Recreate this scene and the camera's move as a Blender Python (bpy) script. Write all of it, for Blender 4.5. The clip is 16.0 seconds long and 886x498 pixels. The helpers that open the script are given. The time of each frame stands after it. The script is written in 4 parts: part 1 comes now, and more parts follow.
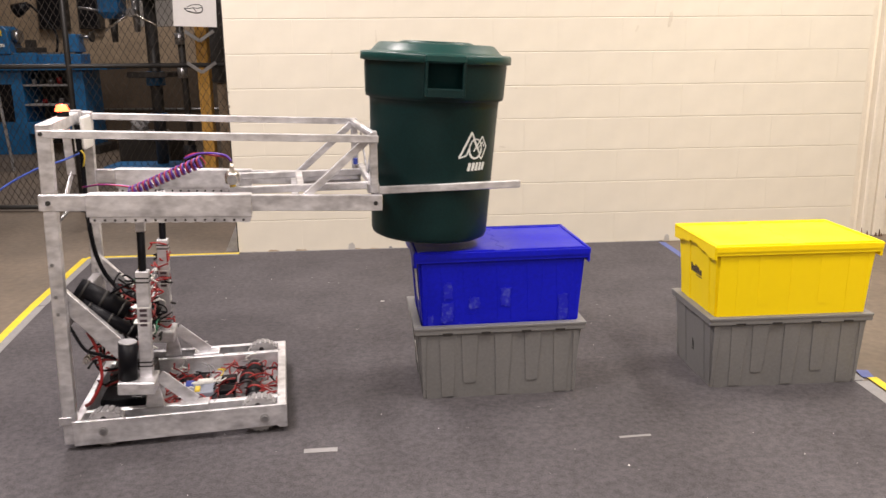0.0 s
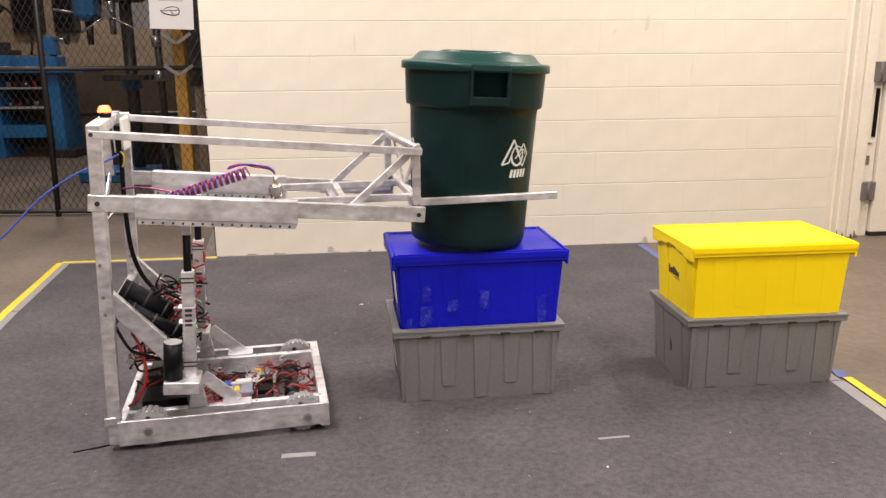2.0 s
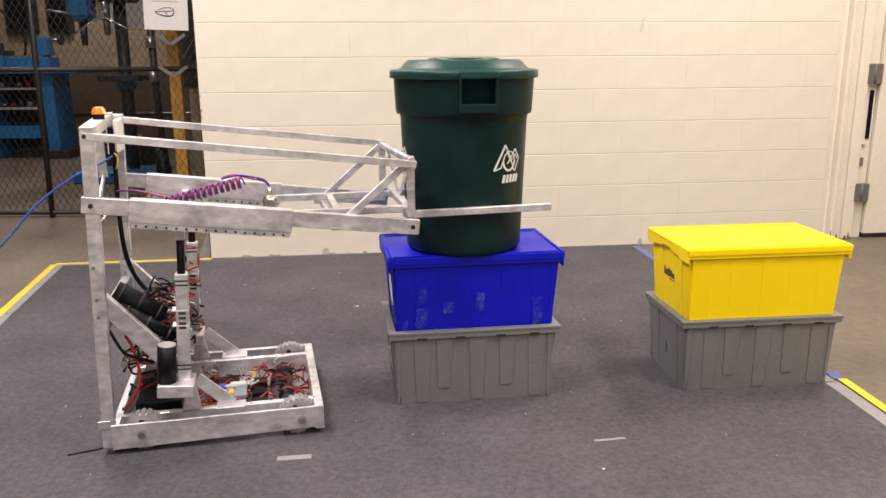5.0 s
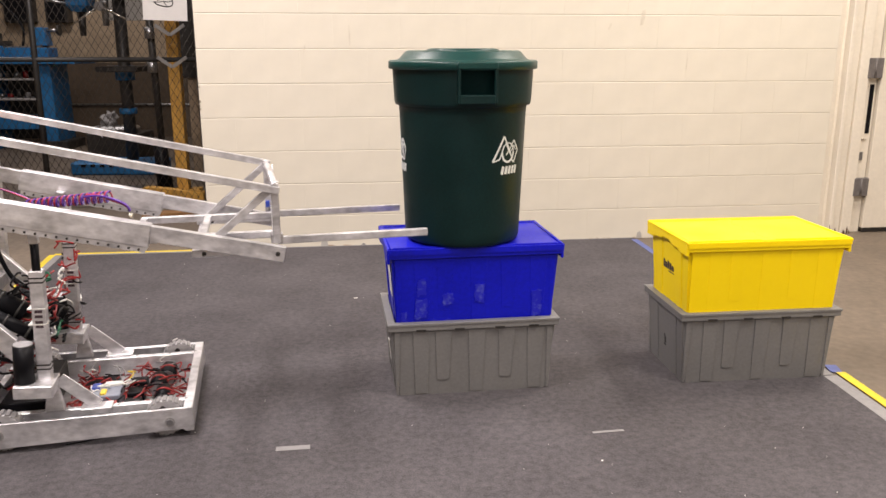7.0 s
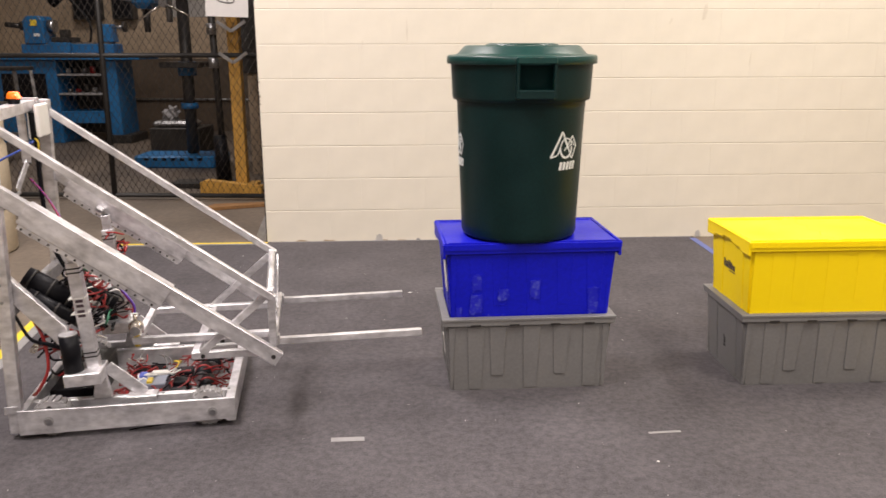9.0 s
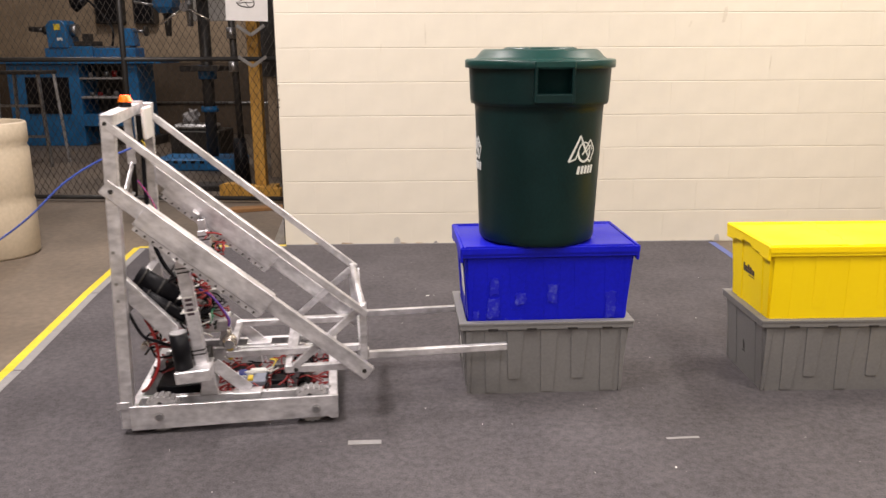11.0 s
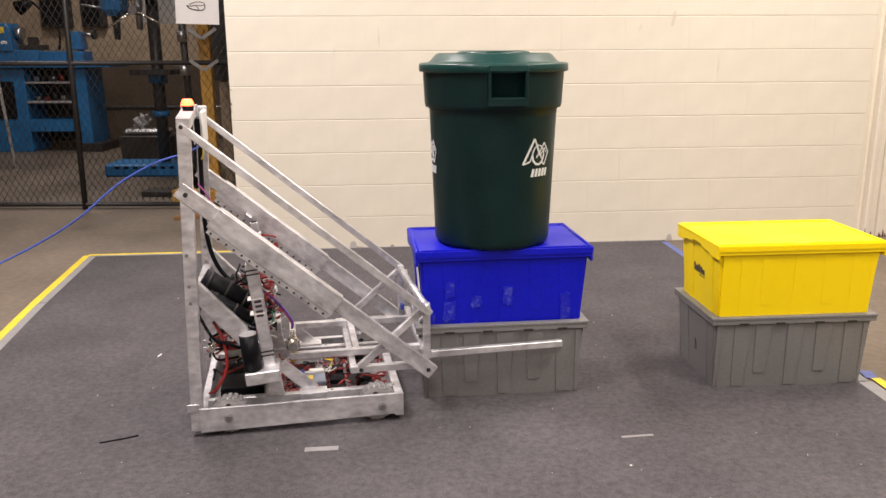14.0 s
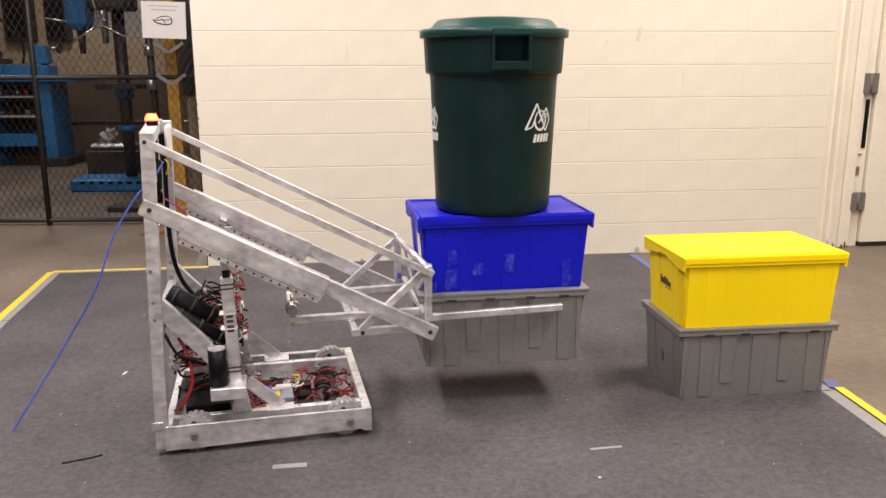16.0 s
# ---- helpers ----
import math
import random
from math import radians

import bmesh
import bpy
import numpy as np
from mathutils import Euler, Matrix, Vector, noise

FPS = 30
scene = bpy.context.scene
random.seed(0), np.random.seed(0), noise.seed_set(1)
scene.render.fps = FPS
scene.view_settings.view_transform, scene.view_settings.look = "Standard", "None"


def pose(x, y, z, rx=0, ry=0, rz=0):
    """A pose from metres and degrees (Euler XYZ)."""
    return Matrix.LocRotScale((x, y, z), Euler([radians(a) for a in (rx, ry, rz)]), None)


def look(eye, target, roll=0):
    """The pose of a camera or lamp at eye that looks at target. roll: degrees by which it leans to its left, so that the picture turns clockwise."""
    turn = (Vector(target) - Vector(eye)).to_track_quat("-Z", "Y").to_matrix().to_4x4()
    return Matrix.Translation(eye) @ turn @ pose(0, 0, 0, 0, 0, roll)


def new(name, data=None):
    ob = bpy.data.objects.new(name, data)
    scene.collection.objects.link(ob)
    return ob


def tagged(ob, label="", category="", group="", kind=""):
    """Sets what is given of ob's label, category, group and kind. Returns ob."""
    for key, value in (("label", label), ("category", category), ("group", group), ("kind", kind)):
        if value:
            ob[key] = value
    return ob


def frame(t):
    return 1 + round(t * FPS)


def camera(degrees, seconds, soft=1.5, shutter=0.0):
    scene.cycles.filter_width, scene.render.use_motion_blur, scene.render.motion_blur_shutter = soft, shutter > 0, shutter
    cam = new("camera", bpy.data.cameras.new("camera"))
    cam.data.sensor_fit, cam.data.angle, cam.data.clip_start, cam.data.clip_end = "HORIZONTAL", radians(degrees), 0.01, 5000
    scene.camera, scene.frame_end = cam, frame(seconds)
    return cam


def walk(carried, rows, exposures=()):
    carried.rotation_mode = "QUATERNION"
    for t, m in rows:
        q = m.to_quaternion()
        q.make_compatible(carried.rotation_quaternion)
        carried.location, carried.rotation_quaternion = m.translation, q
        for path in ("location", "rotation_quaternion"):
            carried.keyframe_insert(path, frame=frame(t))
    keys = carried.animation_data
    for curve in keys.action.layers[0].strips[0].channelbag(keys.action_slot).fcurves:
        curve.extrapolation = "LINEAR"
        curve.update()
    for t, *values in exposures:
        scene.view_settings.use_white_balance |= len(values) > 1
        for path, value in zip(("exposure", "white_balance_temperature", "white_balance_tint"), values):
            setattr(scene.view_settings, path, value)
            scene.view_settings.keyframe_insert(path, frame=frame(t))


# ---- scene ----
cam = camera(57.7, 16.0, 1.5, 0.5)
PATH = [
    (0, (0.03, 0.006, 1.353), (0.01, 1.947, 0.872), -0.5),
    (0.5, (0.035, 0.008, 1.347), (0.024, 1.95, 0.87), -0.5),
    (1, (0.031, 0.008, 1.343), (0.029, 1.947, 0.853), -0.2),
    (1.5, (0.045, 0.009, 1.351), (0.049, 1.949, 0.864), -0.3),
    (2, (0.039, 0.013, 1.348), (0.067, 1.956, 0.875), -0.4),
    (2.5, (0.033, 0.014, 1.346), (0.071, 1.957, 0.873), -0.5),
    (3, (0.034, 0.015, 1.351), (0.07, 1.958, 0.878), -0.4),
    (3.5, (0.035, 0.013, 1.347), (0.073, 1.958, 0.883), -0.4),
    (4, (0.037, 0.013, 1.352), (0.078, 1.958, 0.887), -0.4),
    (6.5, (0.028, 0.02, 1.346), (0.071, 1.96, 0.863), -0.1),
    (7, (0.029, 0.018, 1.342), (0.075, 1.957, 0.856), -0.0),
    (7.5, (0.029, 0.021, 1.342), (0.078, 1.96, 0.853), 0.1),
    (8, (0.027, 0.023, 1.344), (0.076, 1.961, 0.852), 0.1),
    (8.5, (0.022, 0.019, 1.34), (0.027, 1.958, 0.849), -0.1),
    (9, (0.014, 0.019, 1.338), (-0.069, 1.954, 0.843), -0.1),
    (9.5, (0.004, 0.017, 1.342), (-0.126, 1.949, 0.842), 0.0),
    (9.7, (0.006, 0.02, 1.342), (-0.134, 1.951, 0.843), -0.1),
    (12, (0.024, 0.014, 1.344), (-0.065, 1.953, 0.861), -0.3),
    (12.5, (0.03, 0.015, 1.347), (-0.032, 1.955, 0.865), -0.3),
    (13, (0.025, 0.011, 1.344), (-0.023, 1.952, 0.865), -0.4),
    (13.5, (0.028, 0.013, 1.344), (-0.01, 1.954, 0.861), -0.4),
    (14, (0.028, 0.017, 1.347), (0.004, 1.958, 0.864), -0.3),
    (14.5, (0.034, 0.01, 1.343), (0.02, 1.952, 0.864), -0.4),
    (15, (0.037, 0.015, 1.351), (0.042, 1.958, 0.876), -0.3),
    (15.5, (0.045, 0.01, 1.351), (0.069, 1.957, 0.894), -0.4),
    (16, (0.04, 0.014, 1.349), (0.087, 1.962, 0.899), -0.2),
]
walk(cam, [(t, look(eye, target, roll)) for t, eye, target, roll in PATH])

# ---- world and lights ----
world = bpy.data.worlds.new("world")
scene.world = world
world.use_nodes = True
world.node_tree.nodes["Background"].inputs[0].default_value = (1.0, 0.93, 0.84, 1)
world.node_tree.nodes["Background"].inputs[1].default_value = 0.03
scene.view_settings.exposure = -0.08


def area(name, at, sx, sy, watts, colour=(1.0, 0.905, 0.855)):
    data = bpy.data.lights.new(name, "AREA")
    data.shape, data.size, data.size_y, data.energy, data.color = "RECTANGLE", sx, sy, watts, colour
    ob = new(name, data)
    ob.matrix_world = pose(*at)
    return ob


CEIL = 4.6
LAMPS = [(-1.8, 1.2), (2.4, 1.2), (-1.8, 4.2), (2.6, 4.2), (0.2, -1.8)]
for lx, ly in LAMPS:
    area("ceiling_lamp", (lx, ly, CEIL - 0.16), 0.5, 1.5, 172 if lx > 1 else 173, (1.0, 0.902, 0.815) if lx > 1 else (1.0, 0.905, 0.880))
area("shop_lamp", (-4.2, 9.1, CEIL - 0.16), 0.4, 1.2, 120)


# ---- materials ----
def material(name, colour, rough=0.5, metal=0.0, vary=0.12, scale=6.0, fine=60.0, bump=0.0, tint=None, bump_scale=None,
             stretch=(1, 1, 1), island=0.0, spec=0.5, mottle=0.0):
    m = bpy.data.materials.new(name)
    m.use_nodes = True
    n, l = m.node_tree.nodes, m.node_tree.links
    b = n["Principled BSDF"]
    b.inputs["Metallic"].default_value = metal
    b.inputs["Specular IOR Level"].default_value = spec
    tc, mp = n.new("ShaderNodeTexCoord"), n.new("ShaderNodeMapping")
    mp.inputs["Scale"].default_value = stretch
    l.new(tc.outputs["Object"], mp.inputs["Vector"])
    big, small = n.new("ShaderNodeTexNoise"), n.new("ShaderNodeTexNoise")
    big.inputs["Scale"].default_value, small.inputs["Scale"].default_value = scale, fine
    big.inputs["Detail"].default_value, small.inputs["Detail"].default_value = 4, 3
    for t in (big, small):
        l.new(mp.outputs[0], t.inputs["Vector"])
    mix = n.new("ShaderNodeMath")
    mix.operation = "ADD"
    l.new(big.outputs["Fac"], mix.inputs[0]), l.new(small.outputs["Fac"], mix.inputs[1])
    ramp = n.new("ShaderNodeMapRange")
    ramp.inputs["From Min"].default_value, ramp.inputs["From Max"].default_value = 0.7, 1.3
    l.new(mix.outputs[0], ramp.inputs["Value"])
    blend = n.new("ShaderNodeMix")
    blend.data_type = "RGBA"
    dark = [c * (1 - vary) for c in colour]
    lite = tint or [min(1, c * (1 + vary)) for c in colour]
    blend.inputs["A"].default_value, blend.inputs["B"].default_value = (*dark, 1), (*lite, 1)
    l.new(ramp.outputs[0], blend.inputs["Factor"])
    out = blend.outputs["Result"]
    if island:
        info, hsv = n.new("ShaderNodeObjectInfo"), n.new("ShaderNodeHueSaturation")
        rng = n.new("ShaderNodeMapRange")
        rng.inputs["To Min"].default_value, rng.inputs["To Max"].default_value = 1 - island, 1 + island
        l.new(info.outputs["Random"], rng.inputs["Value"]), l.new(rng.outputs[0], hsv.inputs["Value"])
        l.new(out, hsv.inputs["Color"])
        out = hsv.outputs["Color"]
    if mottle:
        cloud, span, shift = n.new("ShaderNodeTexNoise"), n.new("ShaderNodeMapRange"), n.new("ShaderNodeHueSaturation")
        cloud.inputs["Scale"].default_value, cloud.inputs["Detail"].default_value = 2.1, 5
        span.inputs["From Min"].default_value, span.inputs["From Max"].default_value = 0.32, 0.68
        span.inputs["To Min"].default_value, span.inputs["To Max"].default_value = 1 - mottle, 1 + mottle
        l.new(tc.outputs["Object"], cloud.inputs["Vector"]), l.new(cloud.outputs["Fac"], span.inputs["Value"])
        l.new(span.outputs[0], shift.inputs["Value"]), l.new(out, shift.inputs["Color"])
        out = shift.outputs["Color"]
    l.new(out, b.inputs["Base Color"])
    rr = n.new("ShaderNodeMapRange")
    rr.inputs["From Min"].default_value, rr.inputs["From Max"].default_value = 0.3, 0.7
    rr.inputs["To Min"].default_value, rr.inputs["To Max"].default_value = max(0.05, rough - 0.1), min(1, rough + 0.1)
    l.new(big.outputs["Fac"], rr.inputs["Value"]), l.new(rr.outputs[0], b.inputs["Roughness"])
    if bump:
        bp = n.new("ShaderNodeBump")
        bp.inputs["Strength"].default_value, bp.inputs["Distance"].default_value = bump, 0.004
        src = small
        if bump_scale:
            src = n.new("ShaderNodeTexNoise")
            src.inputs["Scale"].default_value = bump_scale
            l.new(tc.outputs["Object"], src.inputs["Vector"])
        l.new(src.outputs["Fac"], bp.inputs["Height"]), l.new(bp.outputs[0], b.inputs["Normal"])
    return m


def glow(name, colour, strength, base=(0.8, 0.1, 0.02)):
    m = material(name, base, 0.3)
    b = m.node_tree.nodes["Principled BSDF"]
    b.inputs["Emission Color"].default_value, b.inputs["Emission Strength"].default_value = (*colour, 1), strength
    return m


ALU = material("aluminium", (0.60, 0.59, 0.615), 0.38, 0.66, 0.30, 7, 24, 0.04, (0.84, 0.83, 0.86), stretch=(1, 1, 1.8))
ALU_DULL = material("dull_aluminium", (0.42, 0.41, 0.42), 0.5, 0.6, 0.2, 6, 40, 0.05)
STEEL = material("steel", (0.35, 0.35, 0.36), 0.35, 0.9, 0.2, 9, 80)
BLACK = material("black_plastic", (0.006, 0.006, 0.008), 0.45, 0, 0.2, 8, 60, spec=0.13)
GREY_TOTE = material("grey_plastic", (0.184, 0.181, 0.180), 0.5, 0, 0.10, 4, 90, 0.05)
BLUE_TOTE = material("blue_plastic", (0.003, 0.006, 0.50), 0.45, 0, 0.14, 4, 70, 0.05, spec=0.3)
YELLOW_TOTE = material("yellow_plastic", (1.0, 0.73, 0.0), 0.5, 0, 0.02, 4, 70, 0.04, spec=0.35)
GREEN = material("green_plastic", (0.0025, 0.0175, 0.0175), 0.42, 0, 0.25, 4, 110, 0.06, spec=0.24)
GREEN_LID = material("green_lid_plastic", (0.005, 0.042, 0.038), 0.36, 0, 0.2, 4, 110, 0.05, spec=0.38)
WHITE_INK = material("white_ink", (0.72, 0.74, 0.72), 0.6, 0, 0.1, 9, 50)
WHITE = material("white_plastic", (0.78, 0.77, 0.74), 0.4, 0, 0.04, 6, 40)
DARK_INK = material("dark_ink", (0.05, 0.03, 0.04), 0.6, 0, 0.1, 9, 50)
CARPET = material("carpet", (0.079, 0.0728, 0.0785), 0.95, 0, 0.22, 46, 170, 0.6, (0.117, 0.1085, 0.116), 170, spec=0.1, mottle=0.13)
CONCRETE = material("concrete", (0.150, 0.119, 0.091), 0.6, 0, 0.25, 1.6, 24, 0.03, mottle=0.12)
# same concrete in a darker colour, for shade behind the fence
SHOP_FLOOR = material("shade_dark_concrete", (0.118, 0.093, 0.072), 0.55, 0, 0.35, 1.2, 18, 0.03)
PAINT = material("cream_block_paint", (0.728, 0.680, 0.582), 0.5, 0, 0.045, 1.1, 7, 0.02, None, 24, island=0.006)
MORTAR = material("painted_joint", (0.69, 0.64, 0.545), 0.7, 0, 0.06, 8, 60, 0.1)
PAINT_TRIM = material("cream_gloss_paint", (0.76, 0.70, 0.60), 0.4, 0, 0.05, 3, 40, 0.03)
TAN = material("tan_shop_wall", (0.36, 0.275, 0.19), 0.7, 0, 0.22, 1.5, 14, 0.05)
LOW_BAND = material("brown_low_band", (0.085, 0.060, 0.040), 0.6, 0, 0.25, 2, 14, 0.04)
WHITE_CEIL = material("ceiling_paint", (0.7, 0.68, 0.64), 0.8, 0, 0.05, 2, 20)
TAPE_Y = material("yellow_tape", (0.72, 0.55, 0.03), 0.5, 0, 0.12, 7, 50)
TAPE_G = material("grey_tape", (0.25, 0.242, 0.245), 0.8, 0, 0.12, 7, 50)
TAPE_B = material("blue_tape", (0.10, 0.13, 0.34), 0.55, 0, 0.12, 7, 50)
MACHINE = material("machine_blue", (0.012, 0.12, 0.30), 0.45, 0, 0.25, 5, 40)
DARK = material("dark_metal", (0.030, 0.028, 0.027), 0.5, 0.3, 0.3, 6, 50)
WIRE = material("fence_wire", (0.06, 0.050, 0.042), 0.55, 0.3, 0.2, 9, 40)
WOOD = material("yellow_pine", (0.50, 0.27, 0.05), 0.6, 0, 0.25, 5, 40, 0.05, stretch=(4, 4, 0.5))
OLD_WOOD = material("brown_timber", (0.26, 0.13, 0.045), 0.65, 0, 0.3, 5, 40, 0.06, stretch=(0.5, 4, 4))
GREY_BOARD = material("dull_white_board", (0.46, 0.44, 0.42), 0.5, 0, 0.1, 4, 30)
PAPER = material("paper", (0.78, 0.76, 0.74), 0.8, 0, 0.03, 5, 30)
DRUM = material("cream_drum_plastic", (0.50, 0.42, 0.31), 0.5, 0, 0.1, 4, 40)
RED_WIRE = material("red_insulation", (0.27, 0.014, 0.014), 0.4, 0, 0.2, 9, 40)
BLUE_WIRE = material("blue_insulation", (0.03, 0.06, 0.36), 0.4, 0, 0.2, 9, 40)
VIOLET = material("violet_hose", (0.10, 0.035, 0.30), 0.35, 0, 0.3, 9, 40)
VIOLET_RED = material("magenta_hose", (0.40, 0.03, 0.07), 0.35, 0, 0.3, 9, 40)
TETHER = material("tether_blue", (0.07, 0.12, 0.48), 0.4, 0, 0.2, 9, 40)
GREEN_WIRE = material("green_insulation", (0.02, 0.16, 0.08), 0.4, 0, 0.2, 9, 40)
YELLOW_PART = material("yellow_fitting", (0.75, 0.55, 0.05), 0.4, 0, 0.1, 9, 40)
GRIME = material("wall_grime", (0.40, 0.30, 0.20), 0.8, 0, 0.3, 20, 60)
WALL_SCUFF = material("scuffed_cream_paint", (0.64, 0.585, 0.49), 0.55, 0, 0.06, 14, 60, 0.02, (0.715, 0.665, 0.565))
WORN = material("bare_block", (0.22, 0.18, 0.14), 0.8, 0, 0.3, 30, 80)
RUST = material("rust", (0.12, 0.06, 0.035), 0.8, 0, 0.4, 20, 60)
SCUFF = material("scuffed_blue_plastic", (0.003, 0.006, 0.50), 0.55, 0, 0.0, 26, 80, 0.05, (0.11, 0.13, 0.53))
for node in SCUFF.node_tree.nodes:
    if node.type == "MAP_RANGE" and abs(node.inputs["From Min"].default_value - 0.7) < 0.01:
        node.inputs["From Min"].default_value, node.inputs["From Max"].default_value = 1.0, 1.5
BOARD = material("blue_grey_case", (0.22, 0.24, 0.30), 0.45, 0, 0.15, 9, 40)
HINGE = material("dull_hinge_steel", (0.15, 0.135, 0.13), 0.75, 0.1, 0.2, 30, 90)
BRASS = material("nickel_fitting", (0.62, 0.58, 0.52), 0.25, 0.9, 0.15, 9, 50)
BEACON = glow("beacon_lamp", (1.0, 0.055, 0.02), 15.0)
LENS = material("orange_lens", (0.95, 0.20, 0.01), 0.25, 0, 0.08, 30, 90)


# ---- mesh helpers ----
def bev(bm, w, seg=1):
    if w:
        bmesh.ops.bevel(bm, geom=bm.edges[:], offset=w, segments=seg, affect="EDGES", clamp_overlap=True)
    return bm


def box(x0, x1, y0, y1, z0, z1, w=0.002, bm=None):
    b = bmesh.new()
    bmesh.ops.create_cube(b, size=1, matrix=Matrix.Translation(((x0 + x1) / 2, (y0 + y1) / 2, (z0 + z1) / 2)) @ Matrix.Diagonal((x1 - x0, y1 - y0, z1 - z0, 1)))
    bev(b, w)
    return merge(bm, b)


def merge(bm, b, m=None):
    if m is not None:
        b.transform(m)
    if bm is None:
        return b
    me = bpy.data.meshes.new("t")
    b.to_mesh(me)
    b.free()
    bm.from_mesh(me)
    bpy.data.meshes.remove(me)
    return bm


def bar(p, q, wide, high, w=0.002, bm=None, up=(0, 0, 1)):
    """A rectangular bar from p to q; high is measured towards up."""
    p, q = Vector(p), Vector(q)
    d = (q - p).normalized()
    s = d.cross(Vector(up)).normalized()
    u = s.cross(d)
    m = Matrix((d, s, u)).transposed().to_4x4()
    m.translation = (p + q) / 2
    b = box(-(q - p).length / 2, (q - p).length / 2, -wide / 2, wide / 2, -high / 2, high / 2, w)
    return merge(bm, b, m)


def rod(p, q, r, r2=None, seg=12, bm=None):
    p, q = Vector(p), Vector(q)
    b = bmesh.new()
    bmesh.ops.create_cone(b, cap_ends=True, segments=seg, radius1=r, radius2=r if r2 is None else r2, depth=(q - p).length)
    m = (q - p).to_track_quat("Z", "Y").to_matrix().to_4x4()
    m.translation = (p + q) / 2
    for f in b.faces:
        f.smooth = len(f.verts) == 4
    return merge(bm, b, m)


def lathe(profile, seg=48, bm=None):
    """A turned solid: profile of (radius, z) about the z axis."""
    b = bmesh.new()
    rings = [[b.verts.new((r * math.cos(2 * math.pi * i / seg), r * math.sin(2 * math.pi * i / seg), z)) for i in range(seg)] for r, z in profile]
    for a, c in zip(rings, rings[1:]):
        for i in range(seg):
            f = b.faces.new((a[i], a[(i + 1) % seg], c[(i + 1) % seg], c[i]))
            f.smooth = True
    for ring, flip in ((rings[0], True), (rings[-1], False)):
        b.faces.new(ring[::-1] if flip else ring)
    bmesh.ops.recalc_face_normals(b, faces=b.faces)
    return merge(bm, b)


def hose(points, r, seg=6, bm=None):
    """A round cable through the points, smoothed."""
    pts = [Vector(p) for p in points]
    path = []
    for i in range(len(pts) - 1):
        a, b0, c, d = pts[max(i - 1, 0)], pts[i], pts[i + 1], pts[min(i + 2, len(pts) - 1)]
        for k in range(5):
            u = k / 5
            path.append(0.5 * (2 * b0 + (c - a) * u + (2 * a - 5 * b0 + 4 * c - d) * u * u + (3 * b0 - a - 3 * c + d) * u ** 3))
    path.append(pts[-1])
    return tube(path, r, seg, bm)


def tube(path, r, seg=6, bm=None):
    b = bmesh.new()
    rings, side = [], None
    for i, p in enumerate(path):
        d = (path[min(i + 1, len(path) - 1)] - path[max(i - 1, 0)]).normalized()
        side = (side - d * side.dot(d)).normalized() if side else d.orthogonal().normalized()
        o = d.cross(side)
        rings.append([b.verts.new(p + r * (math.cos(2 * math.pi * k / seg) * side + math.sin(2 * math.pi * k / seg) * o)) for k in range(seg)])
    for a, c in zip(rings, rings[1:]):
        for k in range(seg):
            b.faces.new((a[k], a[(k + 1) % seg], c[(k + 1) % seg], c[k])).smooth = True
    b.faces.new(rings[0][::-1]), b.faces.new(rings[-1])
    bmesh.ops.recalc_face_normals(b, faces=b.faces)
    return merge(bm, b)


def prism(outline, thick, axis="y", at=0.0, w=0.0, bm=None):
    """An outline of (u, v) pairs pushed out by thick along y (u = x, v = z) or z (u = x, v = y)."""
    b = bmesh.new()
    put = (lambda u, v, k: (u, at + k, v)) if axis == "y" else (lambda u, v, k: (u, v, at + k))
    lo, hi = [b.verts.new(put(u, v, 0)) for u, v in outline], [b.verts.new(put(u, v, thick)) for u, v in outline]
    b.faces.new(lo), b.faces.new(hi[::-1])
    for i in range(len(lo)):
        j = (i + 1) % len(lo)
        b.faces.new((lo[i], hi[i], hi[j], lo[j]))
    bmesh.ops.recalc_face_normals(b, faces=b.faces)
    bev(b, w)
    return merge(bm, b)


def part(name, bm, mat, parent=None, label="", at=None):
    me = bpy.data.meshes.new(name)
    bm.to_mesh(me)
    bm.free()
    me.materials.append(mat)
    ob = new(name, me)
    ob.parent = parent
    if at is not None:
        ob.matrix_basis = at
    return tagged(ob, label)


def thing(name, m, label, category, group="", kind=""):
    ob = tagged(new(name), label, category, group, kind)
    ob.matrix_basis = m
    return ob


def setting(name, bm, mat, label, category, at=None):
    return tagged(part(name, bm, mat, None, "", at), label, category, "", "structure")


# ---- the large structure ----
WALL = pose(-1.435, 5.382, 0, 0, 0, 5.3)
WLEN, COURSE, BLOCK = 4.40, 0.2222, 0.44

setting("floor", box(-9, 7, -5, 14, -0.2, 0, 0), CONCRETE, "smooth brown polished concrete floor", "floor")
# thin slab whose colour carries the workshop's dimmer light
setting("floor_workshop", box(-8.99, -1.2, 6.93, 12.59, 0.0005, 0.004, 0), SHOP_FLOOR, "concrete floor of the workshop, coloured darker for the shade behind the fence", "floor")
mat_bm = prism([(-1.16, -2.2), (-2.04, 3.1), (-2.25, 4.2), (-2.42, 5.25), (-1.42, 5.378), (1.545, 5.662), (1.735, 3.1), (2.10, -2.2)], 0.006, "z", 0.0)
tagged(part("carpet", mat_bm, CARPET), "dark grey heathered low-pile carpet on the concrete", "carpet", "", "structure")

